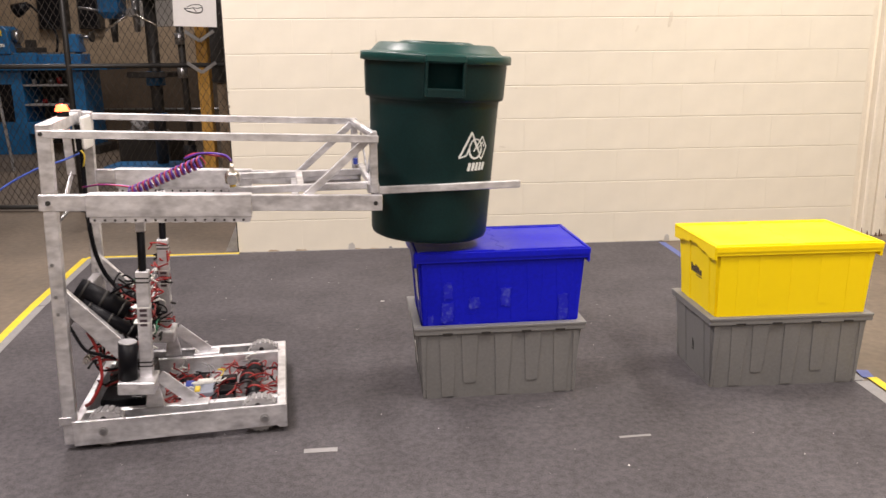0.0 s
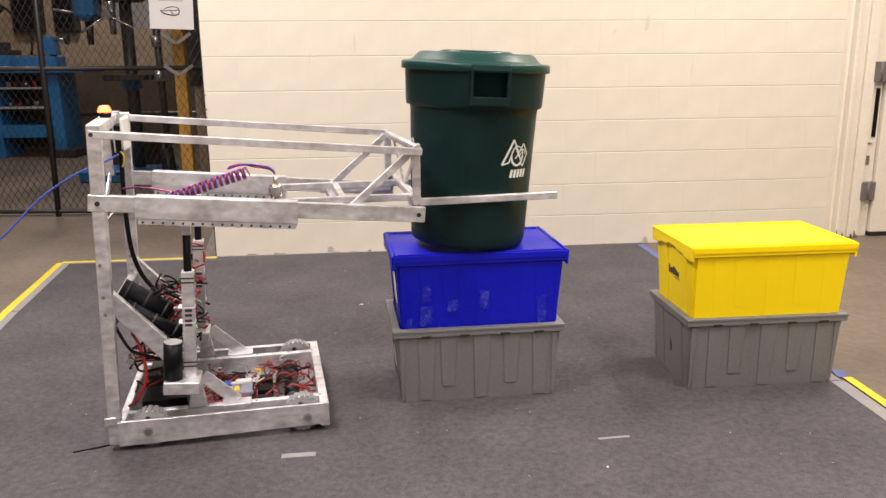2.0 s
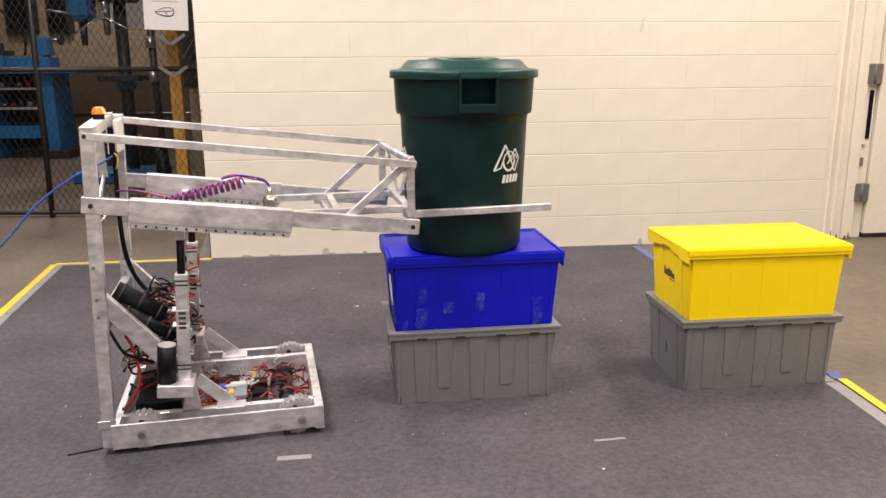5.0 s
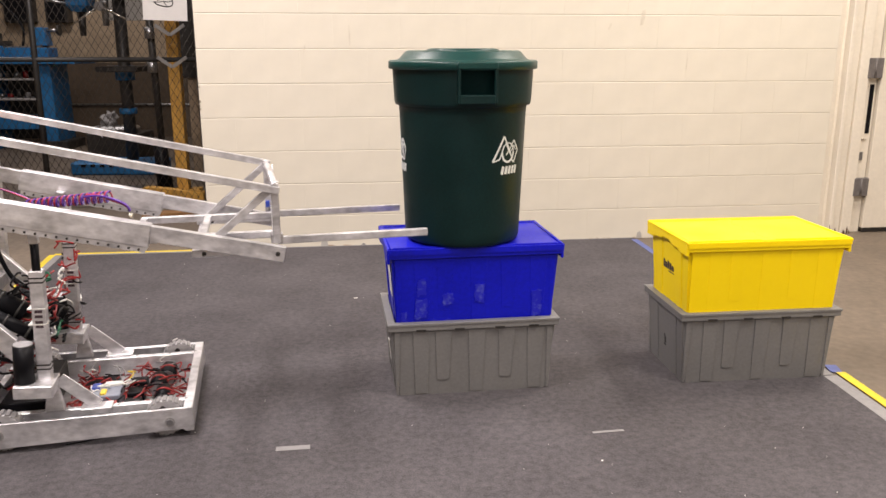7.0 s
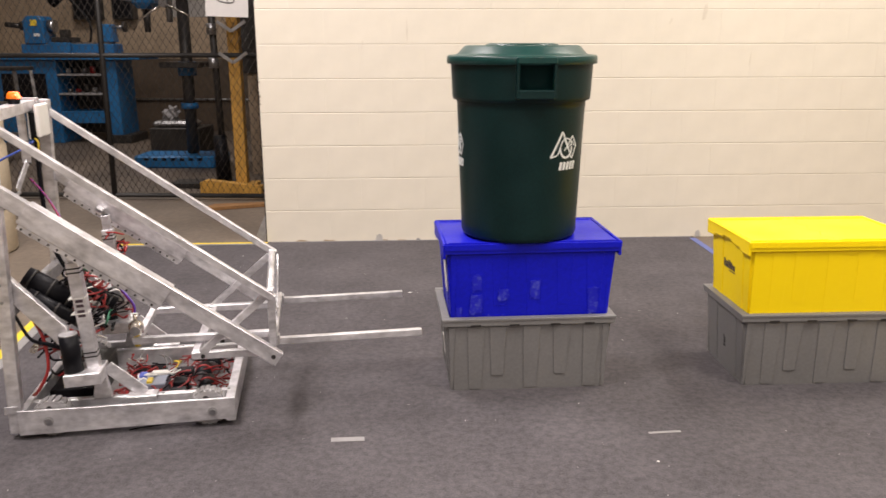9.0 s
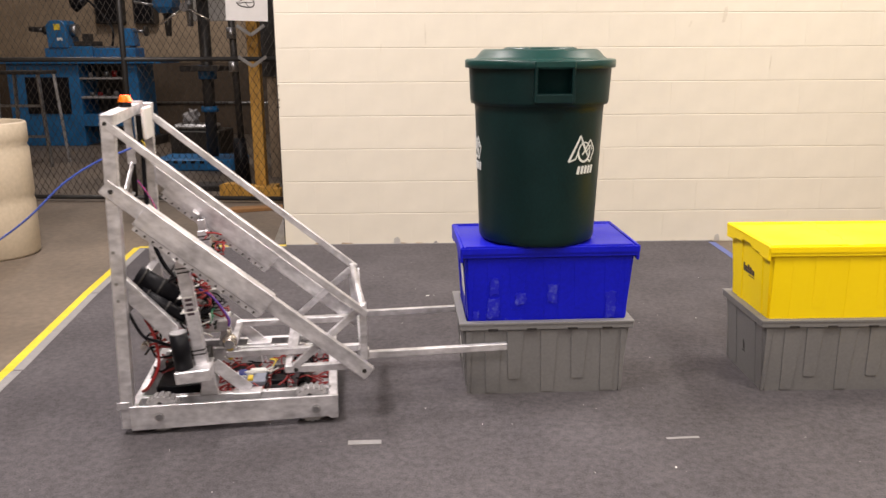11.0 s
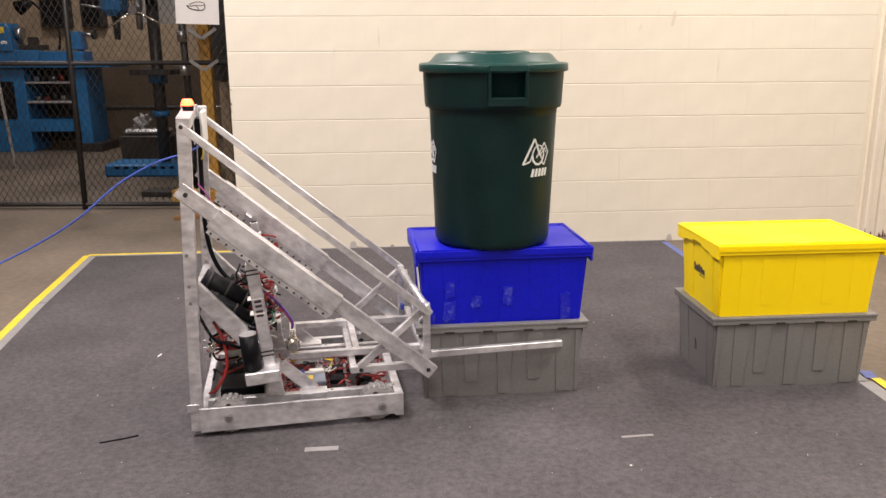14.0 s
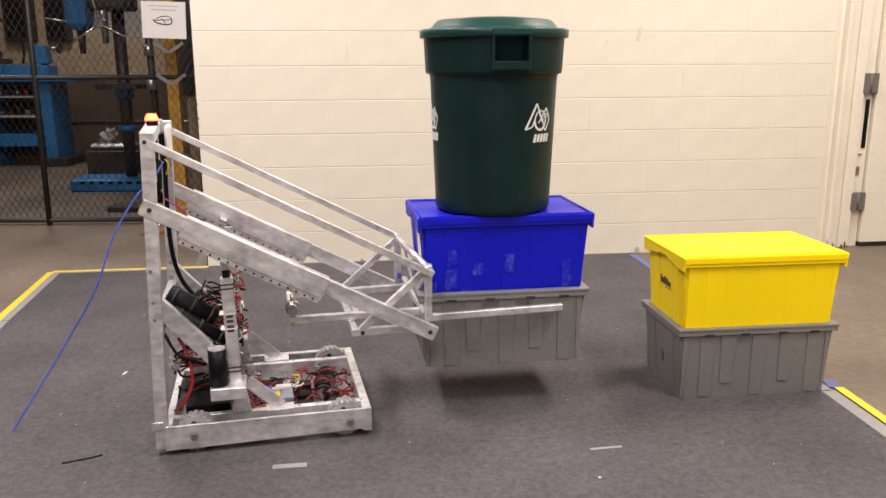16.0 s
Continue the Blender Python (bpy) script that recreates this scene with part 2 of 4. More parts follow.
wall = setting("wall_north", box(0, WLEN, 0.003, 0.22, 0, CEIL, 0), MORTAR, "cream painted concrete block wall", "wall", WALL)
setting("ceiling", box(-9, 7, -5, 14, CEIL, CEIL + 0.15, 0), WHITE_CEIL, "plain off-white ceiling", "ceiling")
setting("wall_south", box(-9, 7, -5.2, -5, 0, CEIL, 0), PAINT_TRIM, "plain cream painted wall", "wall")
setting("wall_east", box(7, 7.2, -5, 14, 0, CEIL, 0), PAINT_TRIM, "plain cream painted wall", "wall")
setting("wall_west", box(-9.2, -9, -5, 14, 0, CEIL, 0), TAN, "plain tan wall of the workshop", "wall")
setting("wall_workshop", box(-9, 7, 12.6, 12.8, 0, CEIL, 0), TAN, "dim tan wall at the back of the workshop", "wall")

# lower part of the back wall, darker than the tan above
setting("trim_workshop", box(-8.99, 6.99, 12.585, 12.6, 0.0, 1.12, 0.002), LOW_BAND, "dark brown lower band of the workshop wall", "trim")
tagged(part("wall_pipe", rod((-6.5, 12.56, 0.50), (-1.5, 12.56, 0.50), 0.018, seg=8), STEEL), "thin steel pipe along the workshop wall", "pipe")

# ---- totes ----
def tote(name, m, plastic, label, group, lidded=False, ink=None):
    """A nesting tote with a stiff rim, ribs and grip tongues; its base is centred on the origin, long side along x."""
    top = thing(name, m, label, "tote", group)
    A, B, a, b, H, W = 0.329, 0.203, 0.308 if lidded else 0.303, 0.183, 0.302, 0.006
    bm = bmesh.new()
    ring = lambda x, y, z: [bm.verts.new((sx * x, sy * y, z)) for sx, sy in ((-1, -1), (1, -1), (1, 1), (-1, 1))]
    rings = [ring(a, b, 0), ring(A, B, H), ring(A - W, B - W, H), ring(a - W, b - W, W)]
    for p, q in zip(rings, rings[1:]):
        for i in range(4):
            bm.faces.new((p[i], p[(i + 1) % 4], q[(i + 1) % 4], q[i]))
    bm.faces.new(rings[0][::-1]), bm.faces.new(rings[3])
    bmesh.ops.recalc_face_normals(bm, faces=bm.faces)
    bmesh.ops.bevel(bm, geom=[e for e in bm.edges if abs(e.verts[0].co.z - e.verts[1].co.z) > 0.1], offset=0.012, segments=3, affect="EDGES")
    part("body", bm, plastic, top)
    # rim: an outer skirt and a flat lip
    rb = bmesh.new()
    X, Y = 0.337, 0.2125
    proud = 0.0012 if lidded else 0.0042
    for z0, z1, ox, iw in ((H - 0.026, H - 0.002, 0.0, 0.006), (H - 0.006, H + 0.004, 0.003, 0.028)):
        for s in (-1, 1):
            box(-X - ox, X + ox, min(s * (Y + ox), s * (Y - iw)), max(s * (Y + ox), s * (Y - iw)), z0, z1, 0.0015, rb)
            box(min(s * (X + ox), s * (X - iw)), max(s * (X + ox), s * (X - iw)), -Y + iw, Y - iw, z0, z1, 0.0015, rb)
    part("rim", rb, plastic, top)
    lean_y, lean_x = math.atan((B - b) / H), math.atan((A - a) / H)

    def on_side(u, s, w0, w1, z0, z1, out, nm, rounded=False):
        # a proud panel on a long side; s is -1 for the front and 1 for the back
        n = 6 if rounded else 1
        pts = [(u - w1, z1), (u + w1, z1)]
        for k in range(n + 1):
            if rounded:
                an = math.pi * k / n
                pts.append((u + w0 * math.copysign(abs(math.cos(an)) ** 0.45, math.cos(an)), z0 + 0.009 - 0.009 * math.sin(an) ** 0.5))
            else:
                pts.append((u + w0 - 2 * w0 * k, z0))
        g = prism(pts, out, "y", -out, 0.0012)
        g.transform(Matrix.Translation((0, -b, 0)) @ Matrix.Rotation(lean_y, 4, "X"))
        if s > 0:
            g.transform(Matrix.Rotation(math.pi, 4, "Z"))
        part(nm, g, plastic, top)

    for s in (-1, 1):
        for u in (-0.208, 0.010, 0.246):
            on_side(u, s, 0.024, 0.034, 0.006, H - 0.03, proud, "rib")
        for u in (-0.122, 0.128):
            on_side(u, s, 0.024, 0.033, 0.062, H - 0.03, proud, "grip_tongue", True)
        for u in (-0.302, 0.302):
            on_side(u, s, 0.005, 0.012, 0.004, H - 0.03, proud, "corner_rib")
    for s in (-1, 1):
        for v in (-0.10, 0.10):
            g = prism([(v - 0.022, 0.01), (v + 0.022, 0.01), (v + 0.03, H - 0.03), (v - 0.03, H - 0.03)], 0.003, "y", -0.003, 0.0008)
            g.transform(Matrix.Rotation(s * math.pi / 2, 4, "Z") @ Matrix.Translation((0, -a, 0)) @ Matrix.Rotation(lean_x, 4, "X"))
            part("end_rib", g, plastic, top)
    for u in () if lidded else (-0.21, -0.06, 0.10, 0.235):
        part("rim_slot", box(u - 0.019, u + 0.019, -Y - 0.0035, -Y + 0.002, H - 0.0265, H - 0.020, 0), DARK, top, "dark slot under the rim")
    on_end = Matrix.Rotation(-math.pi / 2, 4, "Z") @ Matrix.Translation((0, -a, 0)) @ Matrix.Rotation(lean_x, 4, "X")
    for mt, nm, lab, rects in ink or ():
        for u0, u1, v0, v1, o in rects:
            if lab == "front":
                jag = random.Random(int(1000 * u1))
                rim = [(u0 + (u1 - u0) * k / 5, v0) for k in range(6)] + [(u1, v0 + (v1 - v0) * k / 6) for k in range(1, 7)] + [(u1 - (u1 - u0) * k / 5, v1) for k in range(1, 6)] + [(u0, v1 - (v1 - v0) * k / 6) for k in range(1, 6)]
                g = prism([(u + jag.uniform(-0.004, 0.004), v + jag.uniform(-0.006, 0.006)) for u, v in rim], 0.002, "y", -o)
            else:
                g = box(u0, u1, -o, -o + 0.002, v0, v1, 0)
            g.transform(on_end if lab != "front" else Matrix.Translation((0, -b, 0)) @ Matrix.Rotation(lean_y, 4, "X"))
            part(nm, g, mt, top)
    if lidded:
        # two flaps that mesh in a zigzag along the middle
        for s in (-1, 1):
            edge = []
            for k in range(9):
                edge.append((0.012 * (1 if k % 2 else -1) + s * 0.001, -0.205 + 0.41 * k / 8))
            X2, Y2 = 0.343, 0.216
            if s < 0:
                pts = [(-X2, -Y2), (edge[0][0], -Y2)] + edge + [(edge[-1][0], Y2), (-X2, Y2)]
            else:
                pts = [(X2, Y2), (edge[-1][0], Y2)] + edge[::-1] + [(edge[0][0], -Y2), (X2, -Y2)]
            flap = part("lid_flap", prism(pts, 0.007, "z", H + 0.005, 0.0), plastic, top)
            # end skirt with a scalloped lower edge
            yy, low = Y2 - 0.004, ((-1.0, 0.044), (-0.62, 0.042), (-0.56, 0.032), (-0.24, 0.030), (-0.18, 0.019), (0.18, 0.019), (0.24, 0.030), (0.56, 0.032), (0.62, 0.042), (1.0, 0.044))
            sk = prism([(f * yy, H - d) for f, d in low] + [(yy, H + 0.0155), (-yy, H + 0.0155)], 0.011, "y", X2 - 0.011, 0.0032)
            sk.transform(Matrix.Rotation(-s * math.pi / 2, 4, "Z"))
            part("lid_skirt", sk, plastic, flap)
            part("hinge_rod", rod((s * (X2 - 0.012), -0.2, H + 0.013), (s * (X2 - 0.012), 0.2, H + 0.013), 0.004, seg=8), plastic, flap)
            for t in (-1, 1):
                part("lid_rib", box(*sorted((s * 0.03, s * 0.32)), t * 0.19 - 0.004, t * 0.19 + 0.004, H + 0.011, H + 0.0155, 0.001), plastic, flap)
        for t in (-1, 1):
            lip = box(-0.344, 0.344, min(t * 0.217, t * 0.205), max(t * 0.217, t * 0.205), H - 0.016, H + 0.0165, 0.0)
            bmesh.ops.bevel(lip, geom=lip.edges[:], offset=0.0058, segments=3, affect="EDGES")
            part("lid_edge", lip, plastic, top)
    return top


STACK = (0.200, 3.182, 6.8)
YSTACK = (1.370, 3.260, 5.0)
Z2 = 0.286
LABEL = [(WHITE, "paper_label", "", [(0.045, 0.085, 0.12, 0.20, 0.0055)])]
GLYPH = [(DARK, "moulded_mark", "", [(-0.012, 0.012, 0.10, 0.106, 0.001), (-0.004, 0.004, 0.112, 0.15, 0.001), (0.006, 0.011, 0.112, 0.14, 0.001)])]
tote_a = tote("tote", pose(STACK[0] - 0.002, STACK[1], 0.006, 0, 0, STACK[2]), GREY_TOTE, "open grey plastic nesting tote under the blue tote", "stacked totes", False, GLYPH + LABEL)
tote_b = tote("tote", pose(STACK[0] + 0.002, STACK[1] + 0.008, Z2 + 0.006, 0, 0, STACK[2] + 0.6), BLUE_TOTE, "scuffed blue plastic tote with a closed flap lid", "stacked totes", True,
              [(WHITE, "paper_label", "", [(0.062, 0.150, 0.115, 0.245, 0.0055)]),
               (SCUFF, "tape_residue", "front", [(-0.128, -0.086, 0.085, 0.130, 0.0042), (-0.236, -0.190, 0.03, 0.11, 0.0042), (-0.228, -0.194, 0.125, 0.19, 0.0042), (-0.004, 0.034, 0.09, 0.165, 0.0042),
                                                 (0.225, 0.262, 0.02, 0.13, 0.0042), (-0.290, -0.270, 0.01, 0.06, 0.0042), (-0.170, -0.090, 0.006, 0.022, 0.0035)])])
tote_c = tote("tote", pose(YSTACK[0], YSTACK[1] + 0.012, 0.006, 0, 0, YSTACK[2]), GREY_TOTE, "open grey plastic nesting tote under the yellow tote", "stacked totes", False, GLYPH)
tote_d = tote("tote", pose(YSTACK[0], YSTACK[1] + 0.006, Z2 + 0.006, 0, 0, YSTACK[2] + 0.5), YELLOW_TOTE, "bright yellow plastic tote with a closed flap lid", "stacked totes", True,
              [(DARK_INK, "logo_bar", "", [(-0.062, -0.048, 0.15, 0.185, 0.001), (-0.044, -0.024, 0.15, 0.176, 0.001), (-0.020, -0.002, 0.15, 0.185, 0.001), (0.002, 0.020, 0.15, 0.18, 0.001), (0.024, 0.045, 0.15, 0.172, 0.001), (-0.01, 0.048, 0.140, 0.144, 0.001)])])
LID_Z = Z2 + 0.006 + 0.302 + 0.016


# ---- the bin ----
def dustbin(m):
    top = thing("bin", m, "dark green round plastic bin with domed lid and white marks", "bin")
    prof = [(0.215, 0.0), (0.226, 0.006), (0.231, 0.02), (0.232, 0.05), (0.2495, 0.50), (0.252, 0.53), (0.266, 0.532), (0.269, 0.545), (0.2708, 0.580), (0.2751, 0.664), (0.276, 0.68), (0.2685, 0.68),
            (0.2625, 0.545), (0.240, 0.50), (0.222, 0.03), (0.0001, 0.03)]
    shell = lathe(prof, 64)
    # hand openings through the collar
    cut = []
    for f in shell.faces:
        c = f.calc_center_median()
        off = (math.degrees(math.atan2(c.y, c.x)) + 81.5 + 90) % 180 - 90
        if 0.60 < c.z < 0.65 and math.hypot(c.x, c.y) > 0.268 and abs(off) < 14.2:
            cut.append(f)
    bmesh.ops.delete(shell, geom=cut, context="FACES")
    part("body", shell, GREEN, top)
    lid = [(0.30, 0.665), (0.304, 0.667), (0.304, 0.692), (0.298, 0.697), (0.268, 0.699), (0.258, 0.705), (0.236, 0.728), (0.225, 0.733), (0.15, 0.728), (0.0001, 0.726)]
    lid = [(r * 0.955, z) for r, z in lid]
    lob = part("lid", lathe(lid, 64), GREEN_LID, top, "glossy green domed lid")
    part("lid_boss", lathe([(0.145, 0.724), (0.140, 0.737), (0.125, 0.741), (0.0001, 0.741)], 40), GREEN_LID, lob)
    for az in (-81.5, 98.5):
        turn = Matrix.Rotation(radians(az), 4, "Z")
        hb = bmesh.new()
        for x in (-0.068, 0.068):
            box(x - 0.006, x + 0.006, -0.005, 0.018, 0.548, 0.672, 0.002, hb)
        box(-0.068, 0.068, -0.005, 0.020, 0.545, 0.578, 0.004, hb)
        hb.transform(turn @ Matrix.Translation((0.270, 0, 0)) @ Matrix.Rotation(-math.pi / 2, 4, "Z"))
        part("handle", hb, GREEN, top)
        lb = box(-0.074, 0.074, -0.01, 0.019, 0.668, 0.694, 0.004)
        lb.transform(turn @ Matrix.Translation((0.272, 0, 0)) @ Matrix.Rotation(-math.pi / 2, 4, "Z"))
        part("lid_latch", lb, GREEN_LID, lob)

    # printed mark of plain shapes: triangle, ring and square over a bar
    def wrap(bm, az, zc):
        for v in bm.verts:
            z = v.co.z + zc
            r = 0.232 + (0.2495 - 0.232) * (z - 0.05) / 0.45 + 0.0012 - v.co.y
            an = radians(az) + v.co.x / 0.243
            v.co = Vector((r * math.cos(an), r * math.sin(an), z))
        return bm

    def stroke(pts, wdt, bm):
        for (u0, v0), (u1, v1) in zip(pts, pts[1:]):
            n = 4
            for k in range(n):
                p = (u0 + (u1 - u0) * k / n, 0, v0 + (v1 - v0) * k / n)
                q = (u0 + (u1 - u0) * (k + 1) / n, 0, v0 + (v1 - v0) * (k + 1) / n)
                bar(p, q, 0.001, wdt, 0, bm, (0, 0, 1) if abs(q[0] - p[0]) > 1e-5 else (1, 0, 0))
        return bm

    for az in (-49, -171, 67):
        mk = bmesh.new()
        stroke([(-0.067, -0.037), (-0.017, 0.057)], 0.0085, mk)
        stroke([(-0.067, -0.037), (-0.036, -0.028), (-0.015, 0.024)], 0.0055, mk)
        stroke([(-0.017, 0.057), (0.026, -0.020)], 0.006, mk)
        stroke([(-0.010, 0.034), (0.014, -0.008)], 0.003, mk)
        ring = [(0.006 + 0.031 * math.cos(i * math.pi / 8), -0.004 + 0.036 * math.sin(i * math.pi / 8)) for i in range(17)]
        stroke(ring, 0.0045, mk)
        stroke(ring[8:], 0.0085, mk)
        stroke([(-0.004, -0.014), (0.038, 0.040), (0.066, 0.002), (0.042, -0.044), (0.030, -0.034)], 0.0055, mk)
        stroke([(0.020, -0.002), (0.040, 0.020), (0.052, 0.002)], 0.0035, mk)
        for k in range(5):
            stroke([(-0.020 + k * 0.0185 - 0.003, -0.086), (-0.020 + k * 0.0185 + 0.004, -0.056)], 0.0125, mk)
        part("printed_mark", wrap(mk, az, 0.365), WHITE_INK, top, "white printed mark")
    return top


BIN = (0.184, 3.165)
green_bin = dustbin(pose(BIN[0], BIN[1], LID_Z))
green_bin.scale = (0.978, 0.978, 0.984)


# ---- the robot ----
PU, PL, ARM, RISE = (0.0157, 1.0986), (0.0135, 0.877), 1.060, 0.233
FOOT, HORN = (0.250, 0.235), (0.268, -0.030)
SKEW = -0.020
NEAR, FAR = 0.018, 0.612
robot = thing("robot", pose(-1.293, 2.554, 0.006, 0, 0, 11.5), "wheeled robot of bare aluminium tube with a lifting fork arm", "robot")


def drive_base():
    for nm, y0, y1 in (("outer_rail", 0.0, 0.006), ("inner_rail", 0.078, 0.103), ("inner_rail", 0.548, 0.573), ("outer_rail", 0.661, 0.667)):
        if nm == "outer_rail":
            b = prism([(0.0, 0.02), (0.69, 0.03), (0.70, 0.022), (0.727, 0.022), (0.727, 0.110), (0.0, 0.110)], 0.006, "y", y0, 0.001)
        else:
            b = box(0.006, 0.724, y0, y1, 0.03, 0.108, 0.002)
        part(nm, b, ALU, robot)
    for nm, y0, y1 in (("side_rail_top", 0.006, 0.016), ("side_rail_top", 0.651, 0.661)):
        part(nm, box(0.004, 0.726, y0, y1, 0.102, 0.108, 0.001), ALU, robot)
    for x0, x1 in ((0.0, 0.026), (0.695, 0.727)):
        part("cross_rail", box(x0, x1, 0.0065, 0.6605, 0.024, 0.1095, 0.002), ALU, robot)
    part("belly_pan", box(0.026, 0.698, 0.103, 0.548, 0.028, 0.033, 0), ALU_DULL, robot, "thin dull aluminium belly pan")
    for x in (0.105, 0.632):
        for y0 in (0.020, 0.595):
            c = 0.070
            w = part("wheel", rod((x, y0, c), (x, y0 + 0.046, c), 0.063, seg=28), ALU_DULL, robot, "spoked metal wheel with rubber tread")
            tr = bmesh.new()
            for k in range(20):
                an = 2 * math.pi * k / 20
                b = box(-0.007, 0.007, -0.022, 0.022, -0.004, 0.004, 0.001)
                merge(tr, b, Matrix.Translation((x + 0.064 * math.cos(an), y0 + 0.023, c + 0.064 * math.sin(an))) @ Matrix.Rotation(math.pi / 2 - an, 4, "Y"))
            part("tread", tr, TAPE_G, w)
            for k in range(5):
                an = 2 * math.pi * k / 5 + 0.5
                part("wheel_hole", rod((x + 0.036 * math.cos(an), y0 - 0.001, c + 0.036 * math.sin(an)), (x + 0.036 * math.cos(an), y0 + 0.047, c + 0.036 * math.sin(an)), 0.010, seg=10), DARK, w)
    for x, z in ((0.648, 0.062), (0.099, 0.068)):
        for y0, y1 in ((-0.006, 0.0), (0.667, 0.673)):
            part("axle_bolt", rod((x, y0, z), (x, y1, z), 0.012, seg=6), STEEL, robot)
            part("axle_washer", rod((x, y0 * 0.4 + y1 * 0.6, z), (x, y0 * 0.3 + y1 * 0.7, z), 0.017, seg=16), ALU_DULL, robot)
    for x in (0.09, 0.30, 0.47, 0.60, 0.70):
        for y in (0.085, 0.563):
            part("rivet", rod((x, y, 0.108), (x, y, 0.111), 0.005, seg=8), STEEL, robot)


def mast():
    # posts lean forward by two degrees
    for y in (0.006, 0.588):
        part("post", bar((-0.012, y + 0.019, 0.025), (0.023, y + 0.019, 1.128), 0.036, 0.042, 0.002, None, (1, 0, 0)), ALU, robot)
        part("post_bracket", box(-0.040, 0.0, y - 0.003, y + 0.001, 0.10, 0.128, 0.001), ALU, robot)
        for z in (0.50, 0.56, 0.67):
            part("rivet", rod((0.0, y - 0.002, z), (0.0, y + 0.002, z), 0.006, seg=8), STEEL, robot)
    part("top_beam", prism([(-0.004, 0.046), (0.044, 0.046), (0.006, 0.565), (-0.042, 0.565)], 0.038, "z", 1.090, 0.002), ALU, robot)
    part("beam_bracket", box(-0.050, 0.014, 0.567, 0.587, 1.085, 1.136, 0.002), ALU_DULL, robot)
    part("mid_beam", box(-0.012, 0.022, 0.046, 0.586, 0.44, 0.49, 0.002), ALU_DULL, robot)
    # beacon on the beam
    part("beacon_base", rod((0.004, 0.35, 1.128), (0.004, 0.35, 1.146), 0.0195, 0.0215, 24), BLACK, robot, "black beacon base")
    # turning lens: a glowing half shell stands in for the flash, the rest is plain orange
    lens = lathe([(0.0235, 0), (0.0245, 0.004), (0.0185, 0.019), (0.0155, 0.023), (0.0001, 0.0245)], 32)
    dome = part("beacon_lens", lens, LENS, robot, "orange flashing beacon lens", pose(0.004, 0.35, 1.146))
    lit = lathe([(0.0241, 0.0003), (0.0251, 0.0043), (0.0191, 0.0193), (0.0160, 0.0234), (0.0001, 0.0250)], 32)
    bmesh.ops.delete(lit, geom=[f for f in lit.faces if f.calc_center_median().y > 0.004 or len(f.verts) > 4], context="FACES")
    part("lamp_face", lit, BEACON, dome, "lit orange side of the beacon")
    # wireless box and cable strip by the far post
    part("radio", box(0.030, 0.046, 0.455, 0.580, 0.995, 1.118, 0.006), WHITE, robot, "white plastic radio box")
    part("radio_bracket", box(0.008, 0.030, 0.462, 0.574, 0.990, 1.089, 0.002), BLACK, robot)
    part("radio_back", box(0.003, 0.008, 0.462, 0.574, 0.990, 1.089, 0.001), WHITE, robot)
    part("cable_strip", hose([(0.020, 0.47, 1.08), (0.022, 0.475, 0.98), (0.018, 0.475, 0.80), (0.022, 0.49, 0.62), (0.05, 0.51, 0.50), (0.11, 0.50, 0.42)], 0.009, 8), BLACK, robot, "black cable bundle tied to the post")
    part("bent_strip", bar((-0.030, 0.50, 1.088), (-0.028, 0.50, 0.90), 0.006, 0.030, 0, bar((-0.028, 0.50, 0.90), (-0.030, 0.37, 0.815), 0.006, 0.026, 0), (1, 0, 0)), ALU, robot)
    part("antenna_lead", hose([(0.025, 0.452, 0.995), (0.036, 0.45, 0.98), (0.034, 0.45, 0.955), (0.026, 0.46, 0.935)], 0.003, 5), YELLOW_PART, robot)
    part("latch_rod", rod((0.02, 0.06, 0.80), (0.05, 0.16, 0.845), 0.006, seg=8), STEEL, robot)
    # sloping gussets that carry the towers
    for y in (0.052, 0.565):
        part("gusset", prism([(0.012, 0.485), (0.012, 0.575), (0.180, 0.385), (0.180, 0.285)], 0.026, "y", y, 0.002), ALU, robot)
        part("tower_foot", prism([(0.232, 0.110), (0.298, 0.110), (0.282, 0.205), (0.250, 0.205)], 0.022, "y", y + 0.018, 0.002), ALU, robot)
        part("brace", bar((0.288, y + 0.03, 0.225), (0.405, y + 0.03, 0.117), 0.006, 0.046, 0.001), ALU, robot)
        part("brace_plate", box(0.350, 0.452, y + 0.0, y + 0.055, 0.1105, 0.1165, 0.001), ALU, robot)
        part("brace_tab", box(0.352, 0.450, y - 0.003, y + 0.0, 0.080, 0.1165, 0.001), ALU, robot)
    # compressor and air tank between the towers
    for p, q, r, mt, nm in (((0.030, 0.16, 0.545), (0.185, 0.16, 0.442), 0.040, BLACK, "air_compressor"), ((0.050, 0.105, 0.500), (0.225, 0.105, 0.380), 0.022, BLACK, "air_cylinder"),
                            ((0.10, 0.36, 0.47), (0.22, 0.36, 0.39), 0.038, BLACK, "air_tank"), ((0.165, 0.22, 0.44), (0.235, 0.22, 0.39), 0.030, STEEL, "pump_head"),
                            ((0.07, 0.47, 0.43), (0.24, 0.47, 0.33), 0.032, BLACK, "air_cylinder")):
        p, q = Vector(p), Vector(q)
        pt = part(nm, rod(p, q, r, seg=24), mt, robot)
        for k in (0.12, 0.5, 0.88):
            c = p.lerp(q, k)
            d = (q - p).normalized() * 0.004
            part("clamp_ring", rod(c - d, c + d, r + 0.0025, seg=24), DARK, pt)
    return dome


